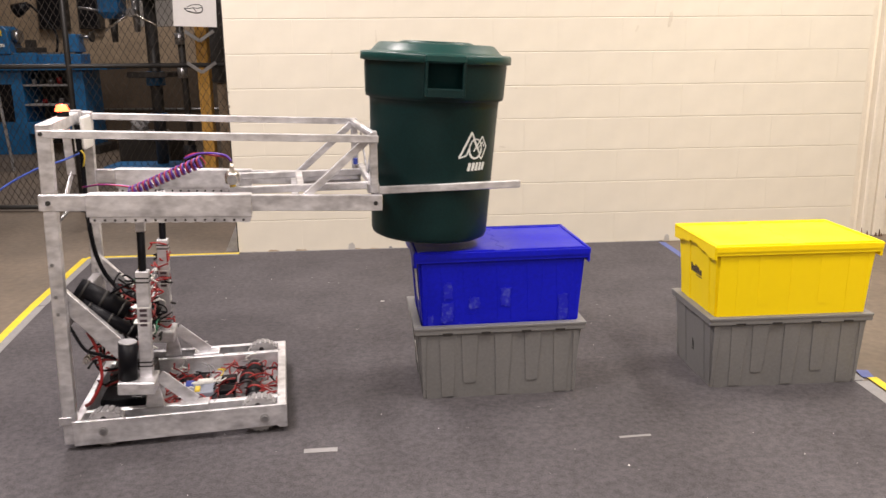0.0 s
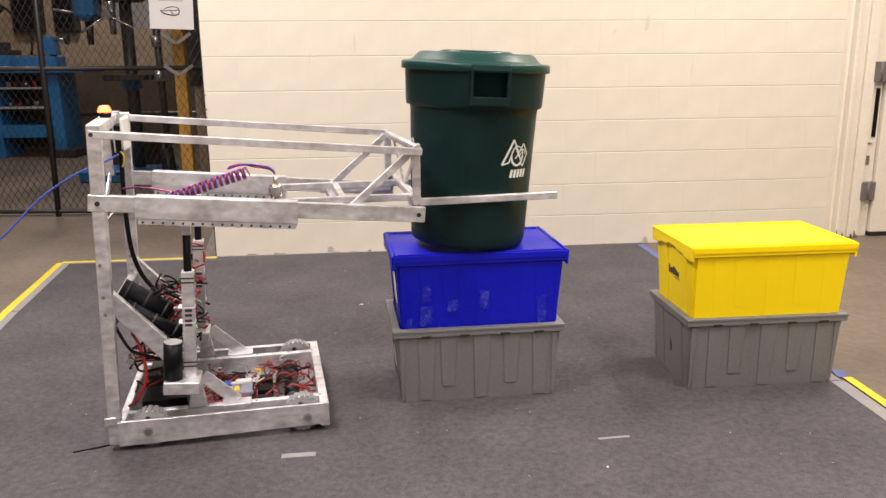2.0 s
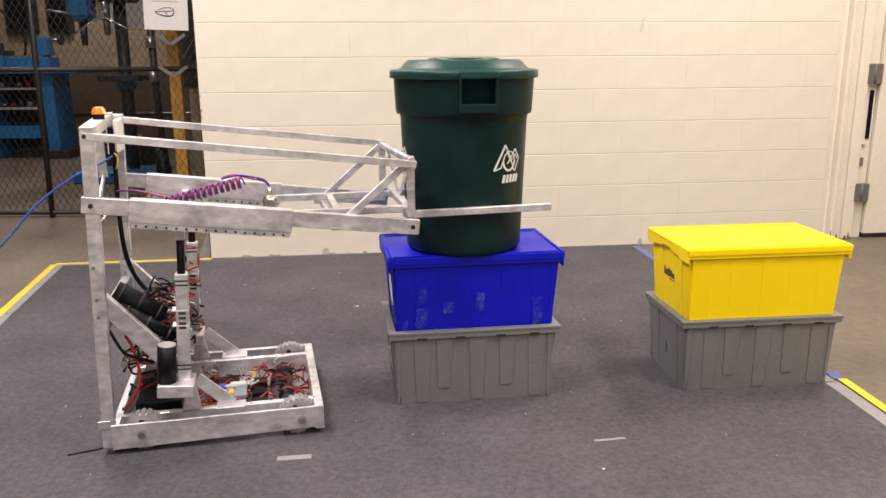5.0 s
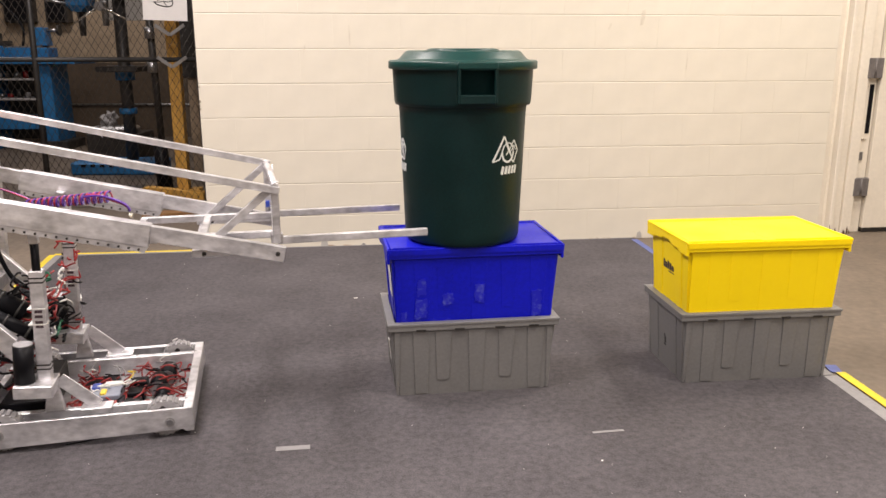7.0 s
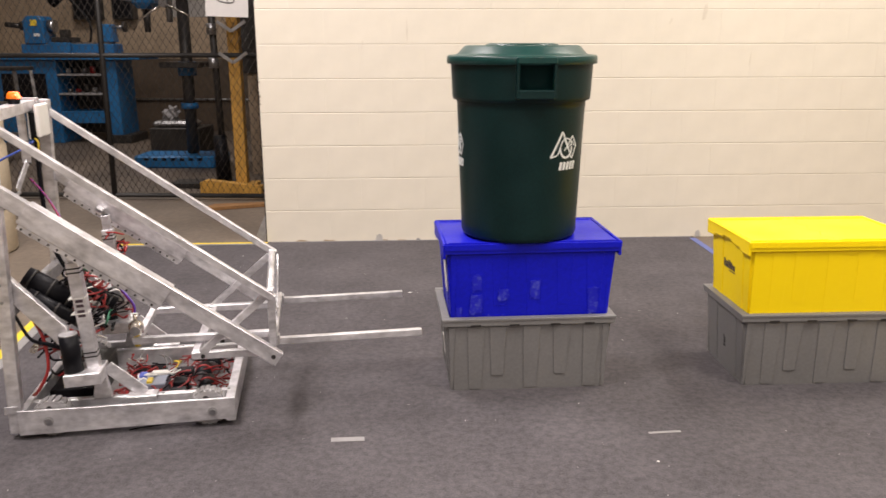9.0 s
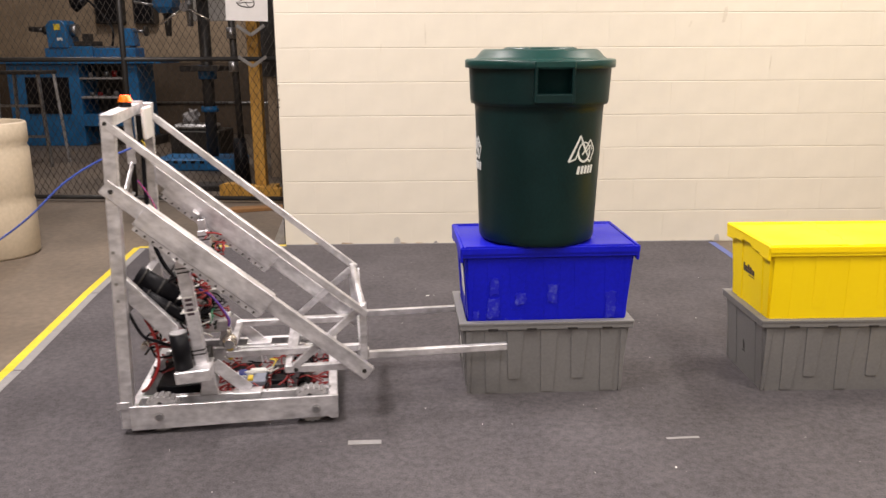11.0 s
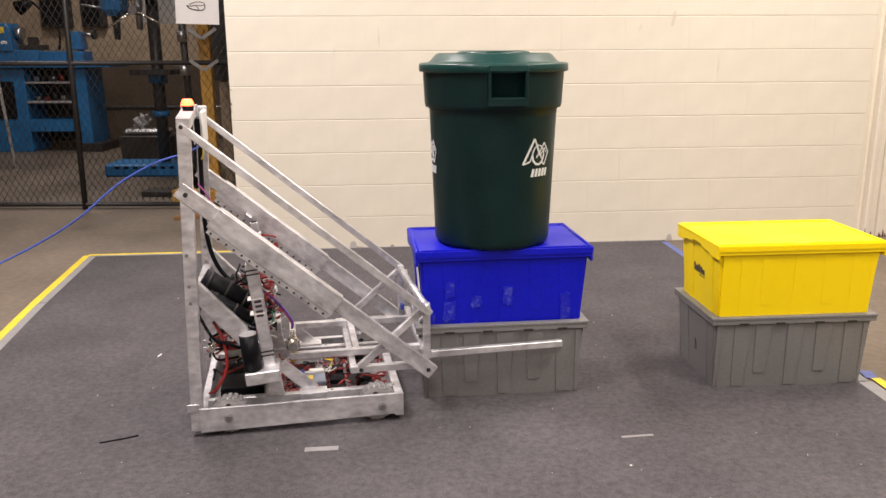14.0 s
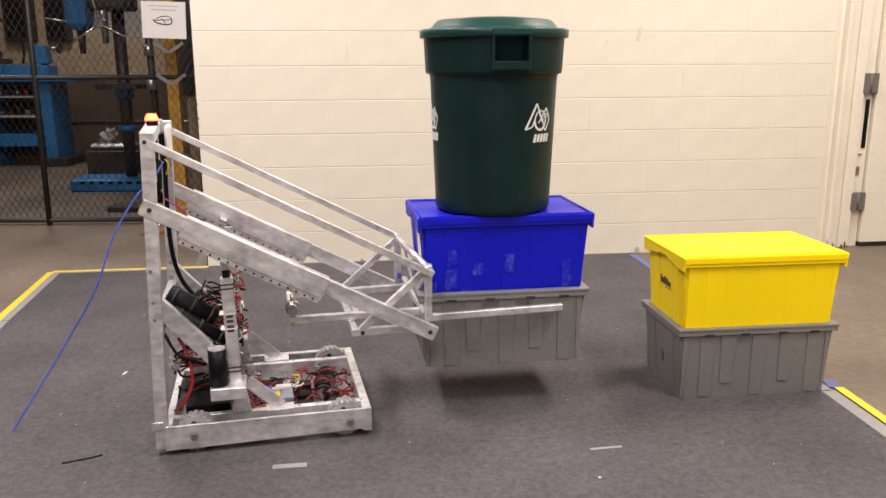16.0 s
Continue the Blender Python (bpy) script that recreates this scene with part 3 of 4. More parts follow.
def wire_mess():
    rnd = random.Random(7)
    # boards, breakers and controllers on the belly pan
    rows = [("control_board", 0.34, 0.455, 0.20, 0.32, 0.070, BOARD), ("control_board", 0.30, 0.42, 0.36, 0.46, 0.045, BLACK), ("motor_controller", 0.47, 0.53, 0.16, 0.22, 0.045, BLACK),
            ("motor_controller", 0.47, 0.53, 0.26, 0.32, 0.045, BLACK), ("motor_controller", 0.47, 0.53, 0.36, 0.42, 0.045, BLACK), ("breaker_panel", 0.30, 0.46, 0.125, 0.165, 0.055, RED_WIRE),
            ("battery", 0.06, 0.22, 0.16, 0.30, 0.09, BLACK), ("battery", 0.06, 0.22, 0.34, 0.50, 0.12, DARK), ("relay_module", 0.385, 0.405, 0.21, 0.25, 0.080, YELLOW_PART),
            ("relay_module", 0.39, 0.45, 0.285, 0.315, 0.082, WHITE), ("connector_block", 0.345, 0.375, 0.265, 0.315, 0.078, BLUE_WIRE)]
    for nm, x0, x1, y0, y1, h, mt in rows:
        part(nm, box(x0, x1, y0, y1, 0.033, 0.033 + h * 0.9, 0.003), mt, robot)
    for k in range(9):
        part("fuse", box(0.306 + 0.017 * k, 0.316 + 0.017 * k, 0.128, 0.162, 0.0825, 0.094, 0.001), RED_WIRE, robot)
    for x, y in ((0.60, 0.40), (0.575, 0.30), (0.605, 0.17)):
        mo = part("drive_motor", rod((x, y, 0.065), (x, y + 0.10, 0.065), 0.033, seg=24), BLACK, robot, "black drive motor with a steel face")
        part("motor_face", rod((x, y - 0.004, 0.065), (x, y, 0.065), 0.030, seg=24), STEEL, mo)
        part("motor_band", rod((x, y + 0.05, 0.065), (x, y + 0.065, 0.065), 0.0345, seg=24), RED_WIRE, mo)

    def tangle(nm, mt, count, lo, hi, r, span):
        for _ in range(count):
            p = [Vector((rnd.uniform(lo[i], hi[i]) for i in range(3)))]
            for _k in range(4):
                q = p[-1] + Vector((rnd.uniform(-1, 1) * span, rnd.uniform(-1, 1) * span, rnd.uniform(-0.5, 0.5) * span))
                p.append(Vector(min(max(q[i], lo[i]), hi[i]) for i in range(3)))
            part(nm, hose(p, r, 5), mt, robot)

    lo, hi = (0.27, 0.12, 0.05), (0.69, 0.53, 0.115)
    tangle("red_wire", RED_WIRE, 66, lo, (0.69, 0.53, 0.095), 0.0031, 0.045)
    tangle("black_wire", BLACK, 18, lo, (0.69, 0.53, 0.095), 0.0031, 0.05)
    tangle("white_wire", WHITE, 8, lo, hi, 0.0028, 0.05)
    tangle("yellow_wire", YELLOW_PART, 1, lo, hi, 0.0026, 0.05)
    tangle("grey_wire", TAPE_G, 8, lo, hi, 0.0026, 0.05)
    lo, hi = (0.145, 0.14, 0.30), (0.275, 0.30, 0.57)
    tangle("red_wire", RED_WIRE, 16, lo, hi, 0.0034, 0.05)
    tangle("black_wire", BLACK, 12, lo, hi, 0.0038, 0.06)
    tangle("green_wire", GREEN_WIRE, 5, lo, hi, 0.0034, 0.05)
    tangle("white_wire", WHITE, 6, lo, hi, 0.003, 0.04)
    lo, hi = (0.22, 0.44, 0.28), (0.29, 0.60, 0.62)
    tangle("red_wire", RED_WIRE, 11, lo, hi, 0.0034, 0.05)
    tangle("black_wire", BLACK, 9, lo, hi, 0.0034, 0.05)
    tangle("white_wire", WHITE, 5, lo, hi, 0.003, 0.04)
    lo, hi = (0.03, 0.12, 0.12), (0.20, 0.50, 0.34)
    tangle("red_wire", RED_WIRE, 9, lo, hi, 0.004, 0.08)
    tangle("black_wire", BLACK, 9, lo, hi, 0.0045, 0.08)
    part("red_wire", hose([(0.06, 0.10, 0.40), (0.09, 0.08, 0.34), (0.10, 0.06, 0.24), (0.06, 0.06, 0.16), (0.03, 0.09, 0.13)], 0.006, 6), RED_WIRE, robot)
    part("black_wire", hose([(0.02, 0.05, 0.44), (0.06, 0.04, 0.36), (0.10, 0.06, 0.33), (0.15, 0.08, 0.30)], 0.006, 6), BLACK, robot)
    part("valve", rod((0.05, 0.08, 0.30), (0.05, 0.14, 0.30), 0.012, seg=12), BRASS, robot)


def arm_parts():
    lows, ups, bodies, rods = [], [], [], []
    for y, s in ((NEAR, 1), (FAR, -1)):
        # lower bar with its bolted channel cover; pivot at the part's origin
        low = part("lower_arm", box(-0.030 if s > 0 else 0.004, ARM + 0.024, -0.014, 0.014, -0.027, 0.027, 0.002), ALU, robot, "thick aluminium lower arm tube", pose(PL[0] + (SKEW if s < 0 else 0), y, PL[1]))
        cv = box(0.115, 0.640, -0.025, 0.025, -0.045, 0.031, 0.002)
        cov = part("channel_cover", cv, ALU, low)
        fl = prism([(0.125, -0.045), (0.640, -0.045), (0.632, -0.064)] + [(0.620 - 0.0225 * k, -0.064 + 0.0022 * (k % 2)) for k in range(22)] + [(0.125, -0.062)], 0.003, "y", -0.023, 0.0)
        part("flange", fl, ALU, low)
        for k in range(16):
            part("flange_hole", rod((0.140 + 0.0315 * k, -0.0245, -0.055), (0.140 + 0.0315 * k, -0.0175, -0.055), 0.0042, seg=8), DARK, low)
        part("pivot_bolt", rod((0, -0.021, 0), (0, 0.016, 0), 0.008, seg=10), DARK, low)
        part("pivot_bolt", rod((ARM, -0.018, 0), (ARM, 0.016, 0), 0.008, seg=10), DARK, low)
        part("clevis", box(HORN[0] - 0.014, HORN[0] + 0.014, -0.012 + s * 0.05, 0.012 + s * 0.05, HORN[1] - 0.012, -0.024, 0.002), ALU, low)
        part("clevis_arm", box(HORN[0] - 0.014, HORN[0] + 0.014, min(s * 0.014, s * 0.062), max(s * 0.014, s * 0.062), -0.034, -0.020, 0.002), ALU, low)
        up = part("upper_arm", box(-0.012, ARM + 0.014, -0.012, 0.012, -0.0125, 0.0125, 0.002), ALU, robot, "slim aluminium upper arm tube", pose(PU[0], y, PU[1]))
        part("pivot_bolt", rod((0, -0.0145, 0), (0, 0.014, 0), 0.007, seg=10), DARK, up)
        lows.append(low), ups.append(up)
        # lift actuator: body from its foot, rod from the clevis
        ya = y + s * 0.05
        body = part("lift_actuator", box(-0.021, 0.021, -0.021, 0.021, -0.03, 0.385, 0.002), ALU, robot, "square aluminium linear actuator", pose(FOOT[0], ya, FOOT[1]))
        for z in (0.04, 0.055, 0.345, 0.36):
            part("band", box(-0.0225, 0.0225, -0.0225, 0.0225, z, z + 0.005, 0), DARK, body)
        for z in (0.20, 0.255):
            part("cable_tie", box(-0.034, 0.0225, -0.0225, 0.0225, z, z + 0.0035, 0), WHITE, body)
        for z in (0.225, 0.242, 0.205, 0.19):
            part("printed_bar", box(-0.012, 0.012, -0.0218, -0.021, z, z + 0.010, 0), DARK_INK, body)
        # gear block and motor that tilt with the actuator
        level = Matrix.Rotation(radians(2), 4, "Y")
        blk = box(-0.086, 0.036, -0.078 if s > 0 else -0.045, 0.045 if s > 0 else 0.078, -0.042, 0.003, 0.003)
        mot = rod((-0.058, -0.035 * s, 0.003), (-0.058, -0.035 * s, 0.135), 0.032, seg=28)
        cap = rod((-0.058, -0.035 * s, 0.135), (-0.058, -0.035 * s, 0.140), 0.030, seg=28)
        for b in (blk, mot, cap):
            b.transform(level)
        part("gear_block", blk, ALU, body)
        part("gearmotor", mot, BLACK, body, "black cylindrical gearmotor")
        part("gearmotor_cap", cap, ALU_DULL, body)
        rd = part("actuator_rod", rod((0, 0, -0.40), (0, 0, -0.02), 0.0135, seg=16, bm=box(-0.011, 0.011, -0.011, 0.011, -0.05, -0.018, 0.002)), BLACK, robot, "black actuator rod", pose(0.28, ya, 0.77))
        part("rod_end", box(-0.015, 0.015, -0.015, 0.015, -0.078, -0.02, 0.002), ALU, rd)
        bodies.append(body), rods.append(rd)
    return lows, ups, bodies, rods


def carriage():
    # origin at the near lower pivot
    top = part("carriage", rod((0, -0.010, RISE), (SKEW, FAR - NEAR + 0.010, RISE), 0.013, seg=14), ALU, robot, "aluminium fork carriage frame")
    for y in (0.026, FAR - NEAR - 0.026):
        part("upright", box(-0.012, 0.014, y - 0.0125, y + 0.0125, 0.03, RISE + 0.014, 0.002), ALU, top, "", pose(SKEW if y > 0.1 else 0, 0, 0))
        part("lower_bar", box(-0.285, 0.010, y - 0.0125, y + 0.0125, -0.004, 0.022, 0.002), ALU, top, "", pose(SKEW if y > 0.1 else 0, 0, 0))
        part("diagonal", bar((-0.010, y - 0.004, RISE - 0.008), (-0.250, y - 0.004, 0.018), 0.020, 0.025, 0.002), ALU, top, "", pose(SKEW if y > 0.1 else 0, 0, 0))
        part("rivet", rod((-0.245, y - 0.017, 0.008), (-0.245, y + 0.014, 0.008), 0.008, seg=8), DARK, top)
    part("cross_tube", bar((0, 0.039, RISE - 0.002), (SKEW, FAR - NEAR - 0.039, RISE - 0.002), 0.022, 0.022, 0.002), ALU, top)
    part("cross_tube", box(-0.012, 0.014, 0.039, FAR - NEAR - 0.039, 0.040, 0.065, 0.002), ALU, top)
    part("cross_tube", box(-0.285, -0.26, 0.039, FAR - NEAR - 0.039, -0.003, 0.022, 0.002), ALU, top)
    part("x_brace", bar((0.004, 0.03, RISE - 0.01), (0.004, 0.30, 0.06), 0.006, 0.020, 0.001), ALU, top)
    part("x_brace", bar((0.004, FAR - NEAR - 0.03, RISE - 0.01), (0.004, 0.30, 0.06), 0.006, 0.020, 0.001), ALU, top)
    # rear fork guides
    for y in (0.12, 0.46):
        part("guide_rail", box(-0.50, 0.0, y - 0.0125, y + 0.0125, 0.030, 0.055, 0.002), ALU, top)
    part("guide_cross", box(-0.265, -0.24, 0.1325, 0.4475, 0.030, 0.054, 0.002), ALU, top)
    part("guide_cross", box(-0.50, -0.475, 0.1325, 0.4475, 0.030, 0.054, 0.002), ALU, top)
    for y in (0.066, 0.545):
        part("fork", bar((0.004, y, 0.031), (0.542 if y < 0.2 else 0.522, y, 0.035), 0.022, 0.026, 0.002), ALU, top, "square aluminium fork tine")
        part("fork_socket", box(-0.02, 0.022, y - 0.016, y + 0.016, 0.024, 0.057, 0.002), ALU_DULL, top)
    # regulator and its yellow nut
    reg = part("air_regulator", lathe([(0.012, 0), (0.025, 0.007), (0.027, 0.034), (0.018, 0.048), (0.0001, 0.050)], 16), BRASS, top, "nickel air regulator", pose(-0.487, 0.13, 0.062))
    part("regulator_nut", rod((0, 0, -0.045), (0, 0, 0.0), 0.010, seg=8), YELLOW_PART, reg)
    part("gauge", rod((0, -0.028, 0.02), (0, -0.018, 0.02), 0.017, seg=16), STEEL, reg)
    part("elbow", rod((0, 0, 0.04), (0.0, 0.0, 0.075), 0.008, seg=8), BRASS, reg)
    part("blue_clip", box(-0.030, -0.014, 0.505, 0.525, 0.066, 0.090, 0.001), BLUE_WIRE, top)
    return top


def coil_hose():
    # coiled air hose that lies between the lower arms
    a, c = Vector((0.200, 0.29, -0.026)), Vector((0.468, 0.22, 0.080))
    d = (c - a).normalized()
    s = d.cross(Vector((0, 0, 1))).normalized()
    u = s.cross(d)
    obs = []
    for ph, mt, nm in ((0, VIOLET, "coiled_hose"), (0.62 * math.pi, VIOLET_RED, "coiled_hose")):
        path = [a + (c - a) * (k / 190) + (0.0165 + 0.003 * k / 190) * (math.cos(k * 0.44 + ph) * s + math.sin(k * 0.44 + ph) * u) for k in range(191)]
        ob = part(nm, tube(path, 0.0032, 5), mt, robot, "coiled violet and red air hose", pose(PL[0], NEAR, PL[1]))
        part("hose_tail", hose([path[0], (0.20, 0.31, -0.012), (0.10, 0.33, 0.0), (0.02, 0.36, -0.01)], 0.0034, 5), mt, ob)
        obs.append(ob)
    link = part("hose_tail", hose([(0, 0, 0), (0.02, 0.0, -0.020), (0.07, 0.02, -0.026), (0.12, 0.05, -0.020), (0.165, 0.07, -0.002)], 0.0042, 6), VIOLET, robot, "violet air hose tail", pose(0.59, 0.15, 0.88))
    part("hose_strand", hose([(0, 0.004, 0.002), (0.02, 0.008, -0.014), (0.07, 0.03, -0.018), (0.12, 0.056, -0.022), (0.16, 0.075, -0.008)], 0.0036, 6), VIOLET_RED, link)
    return obs, link


drive_base(), wire_mess()
beacon = mast()
lows, ups, bodies, rods = arm_parts()
fork_carriage = carriage()
coils, hose_link = coil_hose()
tether = part("tether_cable", hose([(0, 0, 0), (-0.06, -0.01, -0.03), (-0.16, 0.01, -0.07), (-0.30, 0.03, -0.16), (-0.45, 0.05, -0.30), (-0.62, 0.10, -0.42), (-0.85, 0.10, -0.55), (-1.3, 0.12, -0.80)], 0.0042, 6), TETHER, robot, "blue tether cable trailing behind", pose(0.02, 0.45, 0.985))

# ---- tape and the wall's right end ----
def strip(name, p, q, wide, mt, label, z=0.0062):
    p, q = Vector((*p, z)), Vector((*q, z))
    tagged(part(name, bar(p, q, wide, 0.0012, 0), mt), label, "tape")


EDGE = [(-1.39, -0.9), (-2.055, 3.1), (-2.265, 4.2), (-2.435, 5.235)]
for k in range(3):
    (xa, ya), (xb, yb) = EDGE[k], EDGE[k + 1]
    strip("floor_tape", (xa, ya), (xb, yb + 0.004), 0.045, TAPE_Y, "yellow floor tape along the carpet edge", 0.0066 + 0.0003 * k)
    strip("floor_tape", (xa + 0.045, ya), (xb + 0.045, yb - 0.01), 0.045, TAPE_G, "grey duct tape along the carpet edge", 0.0074 + 0.0003 * k)
strip("floor_tape", (-2.43, 5.252), (-1.425, 5.352), 0.040, TAPE_Y, "yellow floor tape from carpet corner to wall", 0.0076)
strip("floor_tape", (-2.36, 5.222), (-1.425, 5.316), 0.032, TAPE_G, "grey duct tape from carpet corner to wall", 0.0086)
strip("floor_tape", (1.728, 3.12), (1.99, -0.9), 0.06, TAPE_G, "grey duct tape along the carpet edge", 0.0072)
strip("floor_tape", (1.790, 3.16), (2.055, -0.9), 0.040, TAPE_Y, "yellow floor tape beside the grey tape")
strip("floor_tape", (1.785, 3.24), (1.775, 3.16), 0.05, TAPE_B, "blue masking tape patch on the floor", 0.0060)
strip("floor_tape", (1.535, 5.60), (1.60, 4.85), 0.045, TAPE_B, "blue masking tape along the carpet edge", 0.0072)
strip("floor_tape", (1.57, 4.86), (1.725, 3.13), 0.045, TAPE_G, "grey duct tape along the carpet edge", 0.0072)
strip("tape_mark", (-0.484, 2.537), (-0.369, 2.550), 0.030, TAPE_G, "small strip of grey tape on the carpet", 0.0074)
strip("tape_mark", (0.626, 2.632), (0.742, 2.650), 0.014, TAPE_G, "thin strip of grey tape on the carpet", 0.0074)
strip("wall_tape", (-1.40, 5.372), (1.54, 5.652), 0.012, TAPE_G, "thin tape line along the wall foot", 0.0068)
for s0, s1, h, mt in ((0.75, 0.80, 0.055, GREY_BOARD), (1.03, 1.06, 0.022, TAPE_G), (3.01, 3.05, 0.055, GREY_BOARD)):
    tagged(part("wall_tape", prism([(s0, 0.004), (s1, 0.004), (s1 - 0.004, h * 0.7), (s0 + 0.6 * (s1 - s0), h), (s0 + 0.006, h * 0.8)], 0.002, "y", -0.006, 0.0), mt, None, "", WALL), "scrap of grey tape on the wall foot", "tape")
foot_rnd = random.Random(11)
for k in range(26):
    u, w, h = foot_rnd.uniform(0.02, 4.2), foot_rnd.uniform(0.02, 0.09), foot_rnd.uniform(0.004, 0.016)
    part("paint_wear", prism([(u, 0.005), (u + w, 0.005), (u + w * 0.7, h), (u + w * 0.2, h * 0.8 + 0.005)], 0.0015, "y", -0.002, 0.0), GRIME, wall, "brown worn paint at the wall foot")
for x, y, a, l in ((-1.15, 3.62, 60, 0.03), (0.617, 2.433, 50, 0.006), (-0.35, 4.25, 10, 0.02), (-1.30, 3.42, 80, 0.035)):
    tagged(part("paper_scrap", box(-l / 2, l / 2, -0.003, 0.003, 0.0065, 0.008, 0), PAPER, None, "", pose(x, y, 0, 0, 0, a)), "tiny white paper scrap on the carpet", "scrap")
lint = bmesh.new()
lint_rnd = random.Random(29)
for k in range(90):
    x, y, a, r = lint_rnd.uniform(-1.5, 1.4), lint_rnd.uniform(1.5, 5.0), lint_rnd.uniform(0, 3.1), lint_rnd.uniform(0.0006, 0.0017)
    bar((x, y, 0.0072), (x + 2 * r * math.cos(a), y + 2 * r * math.sin(a), 0.0076), r, 0.0012, 0, lint)
tagged(part("lint", lint, PAPER), "pale specks of lint scattered on the carpet", "lint", "", "stuff")
tagged(part("zip_tie", hose([(-1.215, 2.582, 0.009), (-1.175, 2.602, 0.009), (-1.135, 2.618, 0.0095), (-1.098, 2.640, 0.010)], 0.0027, 5), BLACK), "black cut cable tie on the carpet", "cable tie")

for u, z, w, h, tilt in ((2.968, 1.54, 0.030, 0.11, 4), (0.985, 1.42, 0.012, 0.14, -3), (3.30, 1.23, 0.008, 0.10, 3), (2.74, 1.48, 0.018, 0.05, 20), (0.69, 1.33, 0.010, 0.06, 8), (1.92, 1.10, 0.022, 0.016, 35), (1.83, 0.70, 0.05, 0.012, 10)):
    mark = prism([(-w / 2, -h / 2), (w * 0.2, -h * 0.42), (w / 2, h * 0.1), (w * 0.3, h / 2), (-w * 0.3, h * 0.4), (-w * 0.42, 0)], 0.001, "y", -0.0016)
    mark.transform(Matrix.Translation((u, 0, z)) @ Matrix.Rotation(radians(tilt), 4, "Y"))
    part("wall_scuff", mark, WALL_SCUFF, wall, "faint grey scuff on the paint")
chip_rnd = random.Random(17)
for k in range(6):
    z, h, w = chip_rnd.uniform(0.88, 1.10), chip_rnd.uniform(0.005, 0.016), chip_rnd.uniform(0.004, 0.012)
    part("paint_chip", prism([(-0.0004, z), (w, z + h * 0.3), (w * 0.6, z + h), (-0.0004, z + h * 0.8)], 0.0012, "y", -0.0018), WORN, wall, "dark chip on the wall's corner")

# jamb, frame and door beyond the end of the block wall
E = WLEN - 0.032
setting("column", prism([(E + 0.034, 0.004), (E + 0.062, 0.010), (E + 0.075, 0.035), (E + 0.090, 0.04), (E + 0.105, 0.03), (E + 0.105, 0.22), (E + 0.034, 0.22)], CEIL, "z", 0.0, 0.0), PAINT_TRIM, "cream painted rounded wall end", "column", WALL)
dfr = setting("door_frame", box(E + 0.106, E + 0.138, -0.03, 0.20, 0, 2.3, 0.004), PAINT_TRIM, "cream painted steel door frame with worn foot", "door frame", WALL)
part("frame_stop", box(E + 0.139, E + 0.205, 0.0, 0.19, 0, 2.3, 0.004), PAINT_TRIM, dfr)
part("frame_stop", box(E + 0.206, E + 0.285, -0.02, 0.19, 0, 2.3, 0.004), PAINT_TRIM, dfr)
part("frame_edge", box(E + 0.286, E + 0.375, 0.02, 0.19, 0, 2.3, 0.002), PAINT_TRIM, dfr)
part("frame_head", box(E + 0.106, E + 2.2, -0.028, 0.2, 2.301, CEIL, 0.002), PAINT_TRIM, dfr)
for z0, z1 in ((1.13, 1.27), (0.28, 0.41), (2.02, 2.16)):
    hg = part("hinge", box(E + 0.272, E + 0.382, -0.026, 0.018, z0, z1, 0.002), HINGE, dfr, "dull grey steel butt hinge")
    part("hinge_knuckle", rod((E + 0.325, -0.028, z0), (E + 0.325, -0.028, z1), 0.008, seg=10), HINGE, hg)
part("dark_slot", box(E + 0.328, E + 0.358, 0.014, 0.03, 0.735, 1.085, 0), BLACK, dfr, "dark gap in the door edge")
part("latch_plate", box(E + 0.308, E + 0.342, 0.012, 0.03, 0.685, 0.697, 0), BRASS, dfr)
part("latch_plate", box(E + 0.300, E + 0.332, 0.012, 0.03, 0.54, 0.60, 0), STEEL, dfr)
for u, w, h in ((0.108, 0.010, 0.07), (0.150, 0.016, 0.045), (0.215, 0.022, 0.030), (0.245, 0.014, 0.055), (0.262, 0.012, 0.025)):
    part("paint_chip", prism([(E + u, 0.0), (E + u + w, 0.0), (E + u + w * 0.8, h * 0.6), (E + u + w * 0.3, h)], 0.003, "y", -0.033, 0.0), RUST, dfr, "rusty chip in the paint")
dr = setting("door_1", box(E + 0.383, E + 2.2, -0.012, 0.04, 0.035, 2.29, 0.002), PAINT_TRIM, "cream painted steel door standing closed", "door", WALL)
part("kick_strip", box(E + 0.385, E + 2.2, -0.006, 0.03, 0.006, 0.034, 0.002), DARK, dr)
tagged(part("corner_bracket", prism([(-0.10, 0.0), (0.0, 0.0), (0.0, 0.19), (-0.015, 0.19)], 0.05, "y", 0.05, 0.002), ALU_DULL, None, "", WALL), "grey metal foot bracket beside the wall end", "bracket")
setting("corner_edge", box(-0.010, -0.001, 0.02, 0.20, 0, CEIL, 0.001), DARK, "dark scuffed steel edge of the wall end", "trim", WALL)

